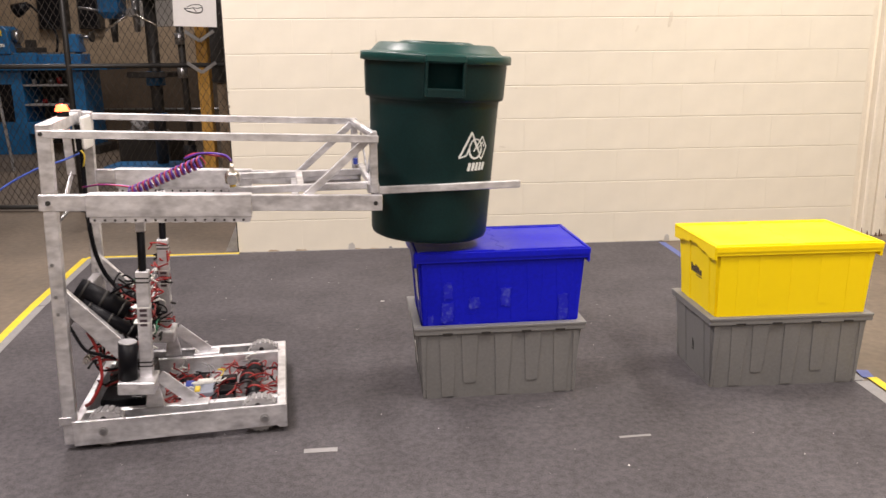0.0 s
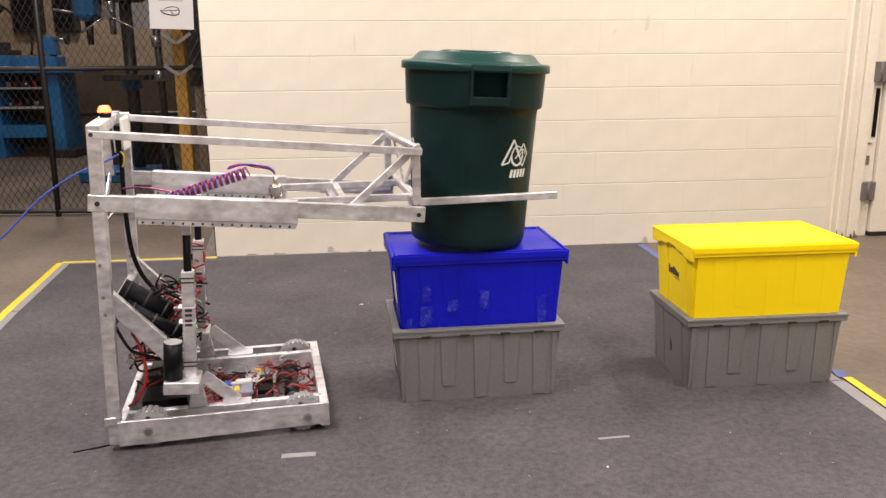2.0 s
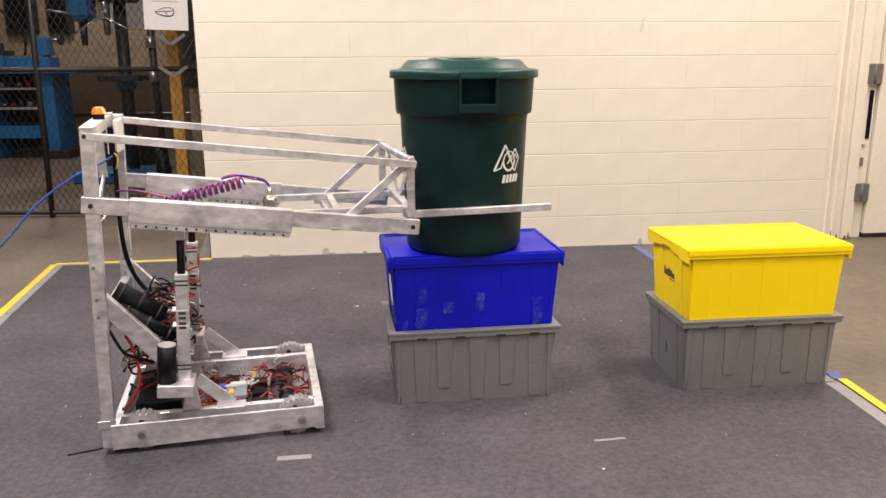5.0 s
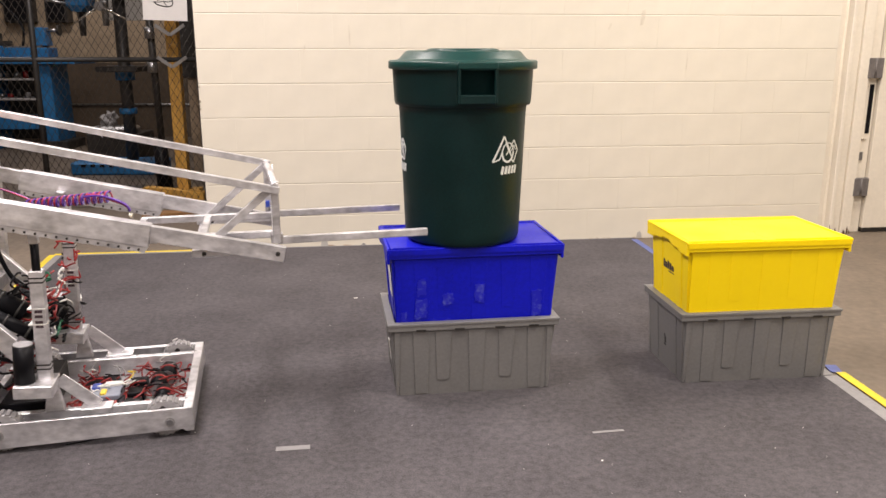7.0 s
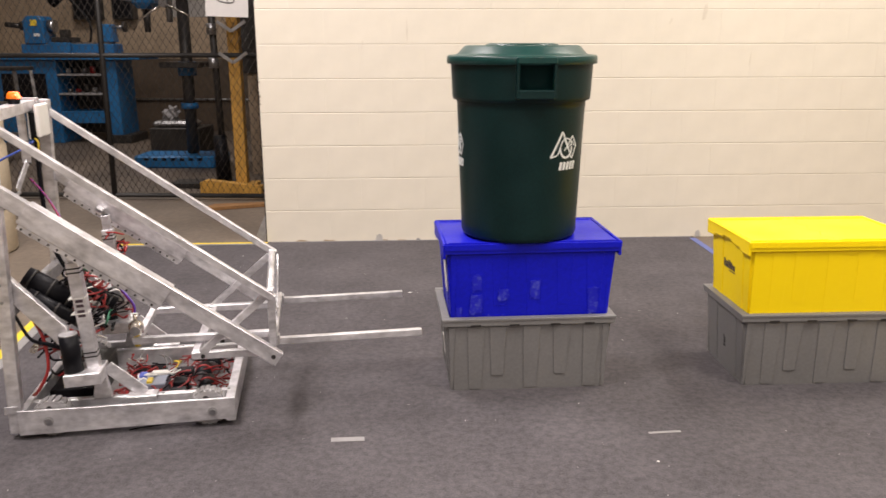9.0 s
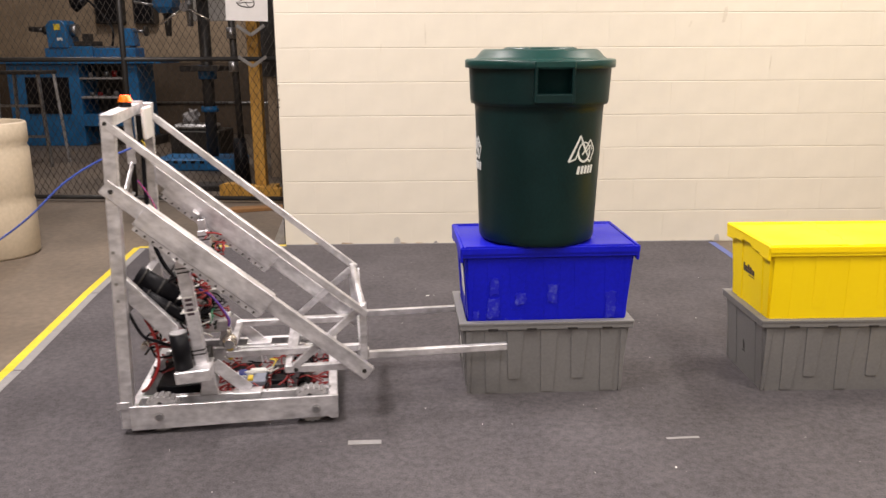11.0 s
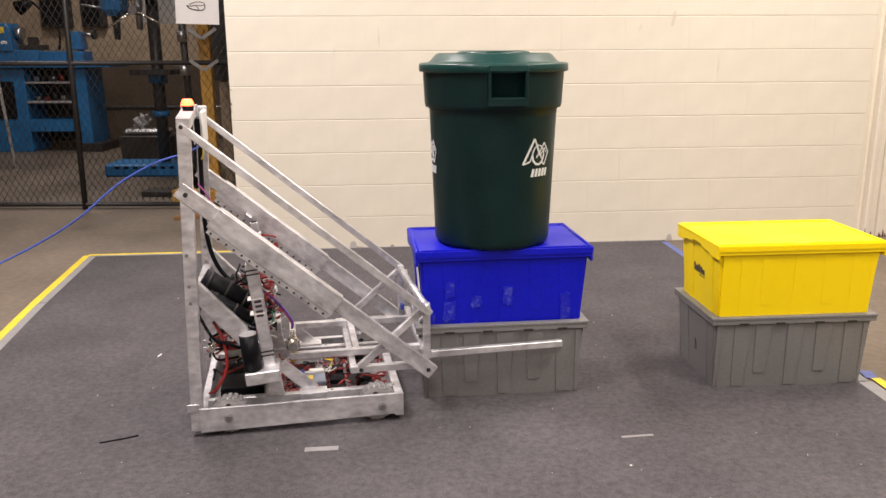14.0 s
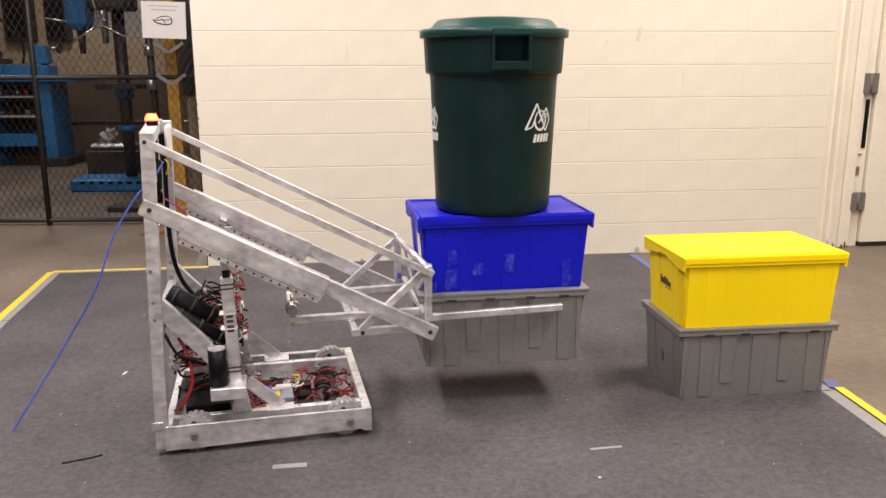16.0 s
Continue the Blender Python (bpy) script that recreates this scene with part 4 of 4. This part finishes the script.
# ---- the caged workshop behind ----
def fence():
    top = thing("chain_fence", pose(0, 6.9, 0), "dark chain-link fence on steel pipe rails", "fence")
    x0, x1, h = -6.4, -1.80, 2.6
    for x in (-4.72, -3.185, -1.80, -6.4):
        part("post", rod((x, 0, 0), (x + (0.03 if x == -3.185 else 0), 0, h), 0.024, seg=10), DARK, top)
    for z in (0.045, 1.245, h):
        part("rail", rod((x0, 0, z), (x1, 0, z), 0.020, seg=10), DARK, top)
    bm = bmesh.new()
    step = 0.058
    for sgn in (-1, 1):
        k = int((x0 - h) / step)
        while k * step < x1 + h:
            # line x = k*step + sgn*0.62*z, clipped to the panel
            c = k * step
            zs = sorted((((x0 - c) / (sgn * 0.62)), ((x1 - c) / (sgn * 0.62))))
            za, zb = max(zs[0], 0.04), min(zs[1], h)
            if zb - za > 0.03:
                rod((c + sgn * 0.62 * za, sgn * 0.002, za), (c + sgn * 0.62 * zb, sgn * 0.002, zb), 0.0022, seg=3, bm=bm)
            k += 1
    tagged(part("wire_mesh", bm, WIRE, top, "woven wire mesh"), kind="stuff")
    for z in (1.245, 1.50):
        for sx in (-1, 1):
            part("fence_clamp", bar((-2.04, -0.03, z - 0.06), (-2.04 + sx * 0.12, -0.03, z + 0.02), 0.012, 0.028, 0.002), STEEL, top)
    return top


def sign():
    top = thing("safety_sign", pose(-2.060, 6.865, 1.73, 0, 2, 0), "white paper safety sign with a drawing of safety glasses", "sign")
    part("sheet", box(-0.178, 0.178, -0.002, 0.002, -0.175, 0.115, 0), PAPER, top)
    for z, w in ((0.075, 0.12), (0.045, 0.10)):
        part("printed_bar", box(-w, w, -0.003, -0.002, z, z + 0.007, 0), GREY_BOARD, top, "printed line that cannot be read")
    for pts, r in (([(-0.085, -0.030), (-0.06, -0.052), (-0.02, -0.062), (0.02, -0.066), (0.055, -0.058), (0.066, -0.036), (0.060, -0.020)], 0.0042),
                   ([(-0.085, -0.030), (-0.05, -0.034), (-0.01, -0.026), (0.025, -0.030), (0.060, -0.020)], 0.003),
                   ([(-0.06, -0.022), (-0.02, -0.004), (0.03, 0.0), (0.062, -0.012), (0.066, -0.036)], 0.0028),
                   ([(-0.01, -0.026), (0.005, -0.046), (0.02, -0.066)], 0.003)):
        part("drawn_line", hose([(u, -0.0035, v) for u, v in pts], r, 5), DARK, top, "dark drawn outline of glasses")


def metal_lathe():
    top = thing("metal_lathe", pose(-0.08, 11.0, 0), "blue engine lathe on blue cabinet legs", "lathe")
    y1 = 0.55
    leg = box(-6.68, -5.65, 0, y1, 0, 1.13, 0.01)
    part("left_cabinet", leg, MACHINE, top)
    part("cabinet_opening", box(-6.42, -5.80, -0.012, -0.001, 0.45, 0.95, 0.002), BLACK, top, "black motor opening")
    part("right_cabinet", prism([(-4.97, 1.13), (-4.82, 1.13), (-4.80, 0.02), (-4.96, 0.02)], y1, "y", 0, 0.008), MACHINE, top)
    part("cabinet_plinth", box(-5.03, -4.68, -0.03, y1, 0, 0.12, 0.01), DARK, top)
    part("back_panel", box(-5.64, -5.035, y1 - 0.05, y1, 0.1, 1.12, 0.002), DARK, top)
    for z, mt in ((0.92, TAPE_G), (0.66, TAPE_G), (0.28, MACHINE)):
        part("shelf", box(-5.645, -5.035, 0.0, y1 - 0.055, z, z + (0.16 if mt is MACHINE else 0.025), 0.002), mt, top)
    part("chip_tray", box(-7.1, -4.45, -0.08, y1 + 0.06, 1.132, 1.175, 0.006), MACHINE, top)
    part("bed", box(-6.15, -4.86, 0.10, 0.40, 1.176, 1.34, 0.01), MACHINE, top)
    for y in (0.12, 0.36):
        part("bed_way", box(-5.85, -4.95, y, y + 0.03, 1.341, 1.362, 0.002), STEEL, top)
    part("headstock", prism([(-6.08, 1.341), (-5.80, 1.341), (-5.81, 1.66), (-5.86, 1.71), (-6.03, 1.71), (-6.09, 1.64)], 0.34, "y", 0.08, 0.012), MACHINE, top)
    part("name_plate", box(-5.97, -5.88, 0.074, 0.08, 1.58, 1.66, 0.001), YELLOW_PART, top, "yellow plate")
    part("name_plate", box(-5.94, -5.86, 0.074, 0.08, 1.44, 1.48, 0.001), WHITE, top, "white plate")
    part("chuck", rod((-5.80, 0.24, 1.58), (-5.71, 0.24, 1.58), 0.085, seg=20), STEEL, top)
    part("handwheel", rod((-6.17, 0.2, 1.58), (-6.08, 0.2, 1.58), 0.06, seg=16), DARK, top)
    part("belt_arm", rod((-6.38, 0.2, 1.60), (-6.16, 0.2, 1.58), 0.035, seg=12), DARK, top)
    part("carriage_slide", box(-5.70, -5.45, 0.05, 0.40, 1.363, 1.43, 0.008), DARK, top)
    part("tool_post", box(-5.62, -5.52, 0.15, 0.28, 1.431, 1.53, 0.006), DARK, top)
    part("apron", box(-5.72, -5.42, 0.0, 0.06, 1.20, 1.36, 0.006), MACHINE, top)
    part("tailstock", prism([(-5.09, 1.363), (-4.88, 1.363), (-4.90, 1.52), (-4.92, 1.60), (-5.05, 1.60), (-5.08, 1.52)], 0.2, "y", 0.14, 0.01), MACHINE, top)
    part("tailstock_spindle", rod((-4.93, 0.24, 1.565), (-4.76, 0.24, 1.565), 0.02, seg=10), STEEL, top)
    part("tailstock_wheel", rod((-4.76, 0.24, 1.565), (-4.73, 0.24, 1.565), 0.07, seg=18), DARK, top)
    # small stock on the shelves
    rnd = random.Random(3)
    for z in (0.945, 0.685):
        for k in range(5):
            x = -5.66 + k * 0.115
            h = rnd.uniform(0.05, 0.12)
            tagged(part("parts_tin", rod((x, 11.2, z), (x, 11.2, z + h), 0.034, seg=12), [DARK, STEEL, RED_WIRE, DARK, TAPE_G][(k + int(z * 10)) % 5]), "small tin of parts on a lathe shelf", "tin", "tins on the shelves")
    # bent lamp on the machine
    lm = thing("bench_lamp", pose(-5.45, 11.5, 1.34), "black jointed work lamp behind the lathe", "lamp")
    part("arm", hose([(0, 0, 0), (0.02, 0, 0.30), (-0.25, 0, 0.62), (-0.32, 0, 0.66)], 0.018, 6), BLACK, lm)
    part("shade", rod((-0.32, 0, 0.66), (-0.50, 0, 0.58), 0.05, 0.10, 14), BLACK, lm)


def drill_press(x, y, mt, head_z, label):
    top = thing("drill_press", pose(x, y, 0), label, "drill press")
    part("foot", prism([(-0.58, -0.28), (0.30, -0.28), (0.36, -0.1), (0.36, 0.2), (-0.58, 0.2)], 0.14, "z", 0.0, 0.02), mt, top)
    for k in range(7):
        part("foot_slot", box(-0.46 + k * 0.1, -0.41 + k * 0.1, -0.286, -0.278, 0.09, 0.12, 0.001), BLACK, top)
    part("column", rod((0, 0, 0.14), (0, 0, head_z), 0.065, seg=18), DARK, top)
    part("collar", rod((0, 0, 0.64), (0, 0, 0.70), 0.095, seg=18), mt, top)
    part("table", box(-0.20, 0.22, -0.30, 0.12, 1.09, 1.15, 0.01), DARK, top)
    part("table_bracket", rod((0, 0, 1.0), (0, 0, 1.15), 0.10, seg=16), MACHINE, top)
    hd = part("head", box(-0.20, 0.18, -0.30, 0.15, head_z - 0.02, head_z + 0.30, 0.03), DARK, top)
    gb = part("gear_head", box(-0.43, -0.22, -0.36, 0.0, head_z - 0.22, head_z + 0.30, 0.06), mt, top, "blue gear head")
    part("gear_quill", rod((-0.34, -0.15, head_z - 0.46), (-0.34, -0.15, head_z - 0.21), 0.030, 0.045, 12), DARK, gb)
    part("gear_lever", rod((-0.42, -0.30, head_z - 0.14), (-0.62, -0.32, head_z - 0.11), 0.012, seg=8), STEEL, gb)
    part("spindle", rod((-0.05, -0.26, head_z - 0.36), (-0.05, -0.26, head_z - 0.03), 0.03, 0.045, 12), STEEL, top)
    for k in range(3):
        an = 2 * math.pi * k / 3 + 1.66
        sp = part("feed_spoke", rod((-0.05, -0.40, head_z - 0.17), (-0.05 + 0.31 * math.cos(an), -0.47, head_z - 0.17 + 0.31 * math.sin(an)), 0.011, seg=6), BRASS, hd)
    part("feed_hub", rod((-0.05, -0.28, head_z - 0.17), (-0.05, -0.43, head_z - 0.17), 0.045, seg=14), STEEL, hd)
    return top


def crumple(r):
    b = bmesh.new()
    bmesh.ops.create_icosphere(b, subdivisions=3, radius=r)
    for v in b.verts:
        v.co *= 0.75 + 0.6 * noise.noise(v.co * 14)
    return b


def far_things():
    # vertical pipe stand, timber stand and cabinets
    ps = thing("pipe_stand", pose(-2.415, 7.6, 0), "dark steel pipe stand with a heavy base", "stand")
    part("pipe", rod((0.0, 0, 0.48), (-0.03, 0, 1.95), 0.032, seg=14), DARK, ps)
    part("sleeve", rod((0, 0, 0.05), (-0.02, 0, 0.50), 0.075, 0.06, 14), BLACK, ps)
    part("foot", prism([(-0.50, -0.12), (0.12, -0.16), (0.14, 0.14), (-0.48, 0.10)], 0.06, "z", 0.0, 0.01), DARK, ps)
    for z in (1.42, 1.12):
        part("pipe_clamp", rod((-0.02, -0.03, z), (-0.02, -0.03, z + 0.10), 0.045, seg=12), STEEL, ps)
    ws = thing("timber_stand", pose(-2.12, 7.22, 0), "yellow pine post standing on crossed timber feet", "stand")
    part("post", box(-0.055, 0.045, -0.045, 0.045, 0.06, 2.4, 0.004), WOOD, ws)
    part("foot", prism([(-0.36, 0.0), (0.20, 0.0), (0.20, 0.10), (-0.30, 0.15), (-0.36, 0.13)], 0.09, "y", -0.14, 0.004), WOOD, ws)
    part("foot", box(-0.045, 0.045, -0.045, 0.42, 0.0, 0.058, 0.004), WOOD, ws)
    tagged(part("loose_plank", prism([(-2.25, 6.42), (-2.21, 6.60), (-1.75, 6.72), (-1.77, 6.64)], 0.03, "z", 0.0, 0.003), OLD_WOOD), "loose brown timber offcut on the floor", "plank")
    st = thing("work_stool", pose(-5.42, 9.2, 0), "brown steel-framed work stool", "stool")
    part("seat", box(-0.27, 0.27, -0.2, 0.2, 1.05, 1.09, 0.006), DARK, st)
    for sx in (-1, 1):
        for sy in (-1, 1):
            part("leg", bar((sx * 0.24, sy * 0.17, 1.05), (sx * 0.30, sy * 0.2, 0), 0.035, 0.035, 0.003), STEEL, st)
    for z in (0.35, 0.70):
        part("rung", bar((-0.27, -0.18, z), (0.27, -0.18, z), 0.02, 0.03, 0.002), STEEL, st)
    for x0, x1, z0, z1 in ((-6.10, -5.70, 1.70, 2.6), (-5.50, -5.18, 1.70, 2.5)):
        cb = thing("electrical_box", pose((x0 + x1) / 2, 12.5, 0), "dark grey electrical box on the back wall", "electrical box", "boxes on the wall")
        part("case", box(-(x1 - x0) / 2, (x1 - x0) / 2, -0.1, 0.1, z0, z1, 0.01), DARK, cb)
        part("cover", box(-(x1 - x0) / 2 + 0.03, (x1 - x0) / 2 - 0.03, -0.115, -0.1, z0 + 0.03, z1 - 0.03, 0.004), BLACK, cb)
    cab = thing("steel_cabinet", pose(-2.05, 8.3, 0), "dark steel wall cabinet on a tan locker", "cabinet")
    part("case", box(-0.35, 0.5, 0, 0.5, 1.05, 2.4, 0.01), DARK, cab)
    part("locker", box(-0.30, 0.5, 0.05, 0.5, 0.0, 1.04, 0.008), TAN, cab)
    part("locker_foot", box(-0.10, 0.22, -0.30, 0.04, 0.0, 0.16, 0.01), BLACK, cab)
    gb = thing("bench_grinder", pose(-3.86, 10.2, 0), "dark bench vice and rags on a low crate", "machine")
    part("crate", box(-0.22, 0.42, -0.25, 0.3, 0.0, 0.32, 0.01), DARK, gb)
    part("vice", box(-0.20, 0.34, -0.2, 0.1, 0.32, 0.40, 0.03), STEEL, gb)
    part("rag", crumple(0.13), TAPE_G, gb, "crumpled grey rag", pose(0.0, -0.02, 0.47))
    wb = tagged(part("white_board", box(-3.55, -3.06, 9.60, 9.62, 1.64, 2.25, 0.004), GREY_BOARD), "white notice board behind the fence", "board")
    bm2 = tagged(part("overhead_beam", box(-3.75, -2.2, 9.63, 9.72, 2.10, 2.18, 0.004), DARK), "dark steel bar over the machines", "beam")
    dm = thing("drum", pose(-3.325, 5.06, 0), "cream plastic open drum standing on concrete", "drum")
    part("shell", lathe([(0.255, 0.0), (0.27, 0.02), (0.275, 0.35), (0.265, 0.38), (0.275, 0.41), (0.275, 0.70), (0.262, 0.73), (0.275, 0.76), (0.275, 0.87), (0.262, 0.88), (0.255, 0.87), (0.255, 0.06), (0.0001, 0.06)], 40), DRUM, dm)
    # ceiling fittings
    for lx, ly in LAMPS + [(-4.2, 9.1)]:
        lf = thing("ceiling_light", pose(lx, ly, CEIL), "white strip light fitting on the ceiling", "ceiling light", "strip lights")
        part("housing", box(-0.27, 0.27, -0.78, 0.78, -0.13, 0.0, 0.01), WHITE, lf)


fence(), sign(), metal_lathe(), far_things()
drill_press(-3.20, 9.0, MACHINE, 1.92, "blue pillar drill with a dark column")


# ---- blocks of the wall ----
def block_shape(w):
    """A painted block face: worn bed joints, tight upright joints."""
    b = bmesh.new()
    g, d = 0.0009, 0.0035
    lo = [b.verts.new(p) for p in ((0.0002, 0.03, g), (w - 0.0002, 0.03, g), (w - 0.0002, 0.03, COURSE - g), (0.0002, 0.03, COURSE - g))]
    mid = [b.verts.new(p) for p in ((0.0002, 0.0015, g), (w - 0.0002, 0.0015, g), (w - 0.0002, 0.0015, COURSE - g), (0.0002, 0.0015, COURSE - g))]
    hi = [b.verts.new(p) for p in ((0.0003, 0, g + d), (w - 0.0003, 0, g + d), (w - 0.0003, 0, COURSE - g - d), (0.0003, 0, COURSE - g - d))]
    for p, q in ((lo, mid), (mid, hi)):
        for i in range(4):
            b.faces.new((p[i], p[(i + 1) % 4], q[(i + 1) % 4], q[i]))
    b.faces.new(hi)
    bmesh.ops.recalc_face_normals(b, faces=b.faces)
    return b


def wall_blocks():
    rnd = random.Random(5)
    full, half = (block_shape(w) for w in (BLOCK, BLOCK / 2))
    meshes = []
    for b in (full, half):
        me = bpy.data.meshes.new("block")
        b.to_mesh(me)
        b.free()
        me.materials.append(PAINT)
        meshes.append(me)
    for row in range(11):
        x = 0.0
        first = row % 2 == 1
        while x < WLEN - 0.01:
            me, w = (meshes[1], BLOCK / 2) if first or WLEN - x < BLOCK - 0.01 else (meshes[0], BLOCK)
            first = False
            ob = new("block", me)
            ob.parent = wall
            ob.matrix_basis = pose(x, rnd.uniform(-0.00015, 0.00015), row * COURSE)
            x += w
    up = box(0, WLEN, 0.0, 0.002, 11 * COURSE + 0.003, CEIL - 0.002, 0)
    part("upper_wall", up, PAINT, wall)


# rows: seconds, robot x, y, arm angle
DRIVE = [(0, -1.281, 2.541, -2.5), (0.5, -1.151, 2.5623, -2.73), (0.8, -1.073, 2.5775, -2.8), (1, -1.051, 2.5826, -2.86), (1.5, -1.052, 2.5839, -2.99), (2, -1.053, 2.5841, -4.81),
         (2.5, -1.055, 2.5834, -5.94), (3, -1.055, 2.5837, -6.37), (3.5, -1.055, 2.583, -6.6), (4.2, -1.055, 2.5813, -6.62), (5, -1.056, 2.5793, -6.75), (5.6, -1.138, 2.5617, -7.72),
         (6.3, -1.35, 2.523, -9.34), (6.5, -1.408, 2.5135, -9.78), (7, -1.502, 2.4992, -12.57), (7.5, -1.54, 2.494, -18.82), (8, -1.554, 2.4908, -26.91), (8.5, -1.556, 2.4885, -33.06),
         (9, -1.556, 2.4872, -36), (9.5, -1.556, 2.486, -38.85), (9.7, -1.555, 2.4866, -39.37), (10.3, -1.508, 2.4966, -40.03), (11, -1.258, 2.5428, -39.9), (11.5, -1.098, 2.5724, -39.95),
         (11.8, -1.065, 2.5814, -39.98), (12.1, -1.058, 2.588, -40.01), (12.5, -1.018, 2.5972, -40.15), (12.75, -0.933, 2.6124, -40.18), (13, -0.864, 2.6225, -40.2), (13.5, -0.865, 2.6227, -40.25),
         (14, -0.867, 2.623, -40.3), (14.5, -0.872, 2.6233, -39.05), (15, -0.871, 2.6235, -36.55), (15.5, -0.871, 2.6247, -32.85), (16, -0.871, 2.625, -27.8)]
YAW = 11.5
BIN_ROWS = [(0, -0.058, 3.118, 0.045, 3.0), (0.5, 0.068, 3.142, 0.046, 3.0), (0.8, 0.156, 3.158, 0.045, 3.0), (1.0, 0.185, 3.165, 0.044, 3.0), (1.5, 0.184, 3.165, 0.042, 3.2), (1.75, 0.183, 3.165, 0.036, 3.1), (2.0, 0.182, 3.165, 0.019, 2.7),
            (2.25, 0.183, 3.165, 0.004, 1.0), (2.45, 0.184, 3.165, 0.0, 0.0), (4.8, 0.184, 3.165, 0.0, 0.0), (6.2, 0.180, 3.165, 0.0, 0.0), (6.6, 0.179, 3.165, 0.0, 0.0), (12.5, 0.179, 3.165, 0.0, 0.0), (13.0, 0.184, 3.166, 0.0, 0.0), (14.35, 0.184, 3.166, 0.0, 0.0)]


def swing(angle):
    a = radians(angle)
    return ARM * math.cos(a), ARM * math.sin(a)


def motions():
    walk(robot, [(t, pose(x, y, 0.006, 0, 0, YAW)) for t, x, y, a in DRIVE])
    for y, k, low, up, body, rd in zip((NEAR, FAR), (0, SKEW), lows, ups, bodies, rods):
        walk(low, [(t, pose(PL[0] + k, y, PL[1], 0, -a, 0)) for t, _, _, a in DRIVE])
        walk(up, [(t, pose(PU[0] + k, y, PU[1] - 0.6 * k, 0, -a, 0)) for t, _, _, a in DRIVE])
        base, tip = [], []
        ya = body.matrix_basis.translation.y
        for t, _, _, a in DRIVE:
            c, s = math.cos(radians(a)), math.sin(radians(a))
            hx, hz = PL[0] + HORN[0] * c - HORN[1] * s, PL[1] + HORN[0] * s + HORN[1] * c
            lean = math.degrees(math.atan2(hx - FOOT[0], hz - FOOT[1]))
            base.append((t, pose(FOOT[0], ya, FOOT[1], 0, lean, 0)))
            tip.append((t, pose(hx, ya, hz, 0, lean, 0)))
        walk(body, base), walk(rd, tip)
    walk(fork_carriage, [(t, pose(PL[0] + swing(a)[0], NEAR, PL[1] + swing(a)[1])) for t, _, _, a in DRIVE])
    for ob in coils:
        walk(ob, [(t, pose(PL[0], NEAR, PL[1], 0, -a + 21 * max(0, (-a - 8) / 32) - 1.0 * max(0, a + 6.2), 0)) for t, _, _, a in DRIVE])
    # the beacon turns once in 0.4 s
    walk(beacon, [(k / 30, pose(0.004, 0.35, 1.146, 0, 0, -32 + 30 * k)) for k in range(481)])
    # the hose tail swings on the regulator
    walk(hose_link, [(t, pose(PL[0] + swing(a)[0] - 0.487, NEAR + 0.13, PL[1] + swing(a)[1] + 0.145, 0, -(174 + (a + 6.4) * 1.3), 0)) for t, _, _, a in DRIVE])
    walk(tether, [(t, pose(0.02, 0.45, 0.985, 0, p, w)) for t, p, w in ((0, 4, 0), (4, -3, 0), (6, -4, 0), (9, -6, 0), (12, 4, 0), (14, 4, 0), (16, -26, 20))])
    # the stack rides on the forks from 14.4 s
    lift, x0, z0 = [(14.4, 0.006, 0)], *swing(-39.3)
    for t, _, _, a in DRIVE:
        if t > 14.4:
            dx, dz = swing(a)[0] - x0 + 0.014, max(0, swing(a)[1] - z0)
            lift.append((t, dx, dz))
    c, s = math.cos(radians(YAW)), math.sin(radians(YAW))
    for ob, (x, y, z, w) in ((tote_a, (STACK[0] - 0.002, STACK[1], 0.006, STACK[2])), (tote_b, (STACK[0] + 0.002, STACK[1] + 0.008, Z2 + 0.006, STACK[2] + 0.6))):
        walk(ob, [(0, pose(x, y, z, 0, 0, w)), (13.9, pose(x, y, z, 0, 0, w))] + [(t, pose(x + c * dx, y + s * dx, z + dz, 0, 0, w)) for t, dx, dz in lift])
    rows = [(t, pose(x, y, LID_Z + z, 0, r, 0)) for t, x, y, z, r in BIN_ROWS]
    walk(green_bin, rows + [(t, pose(BIN[0] + 0.001 + c * dx, BIN[1] + 0.001 + s * dx, LID_Z + dz)) for t, dx, dz in lift[1:]])


wall_blocks()
motions()
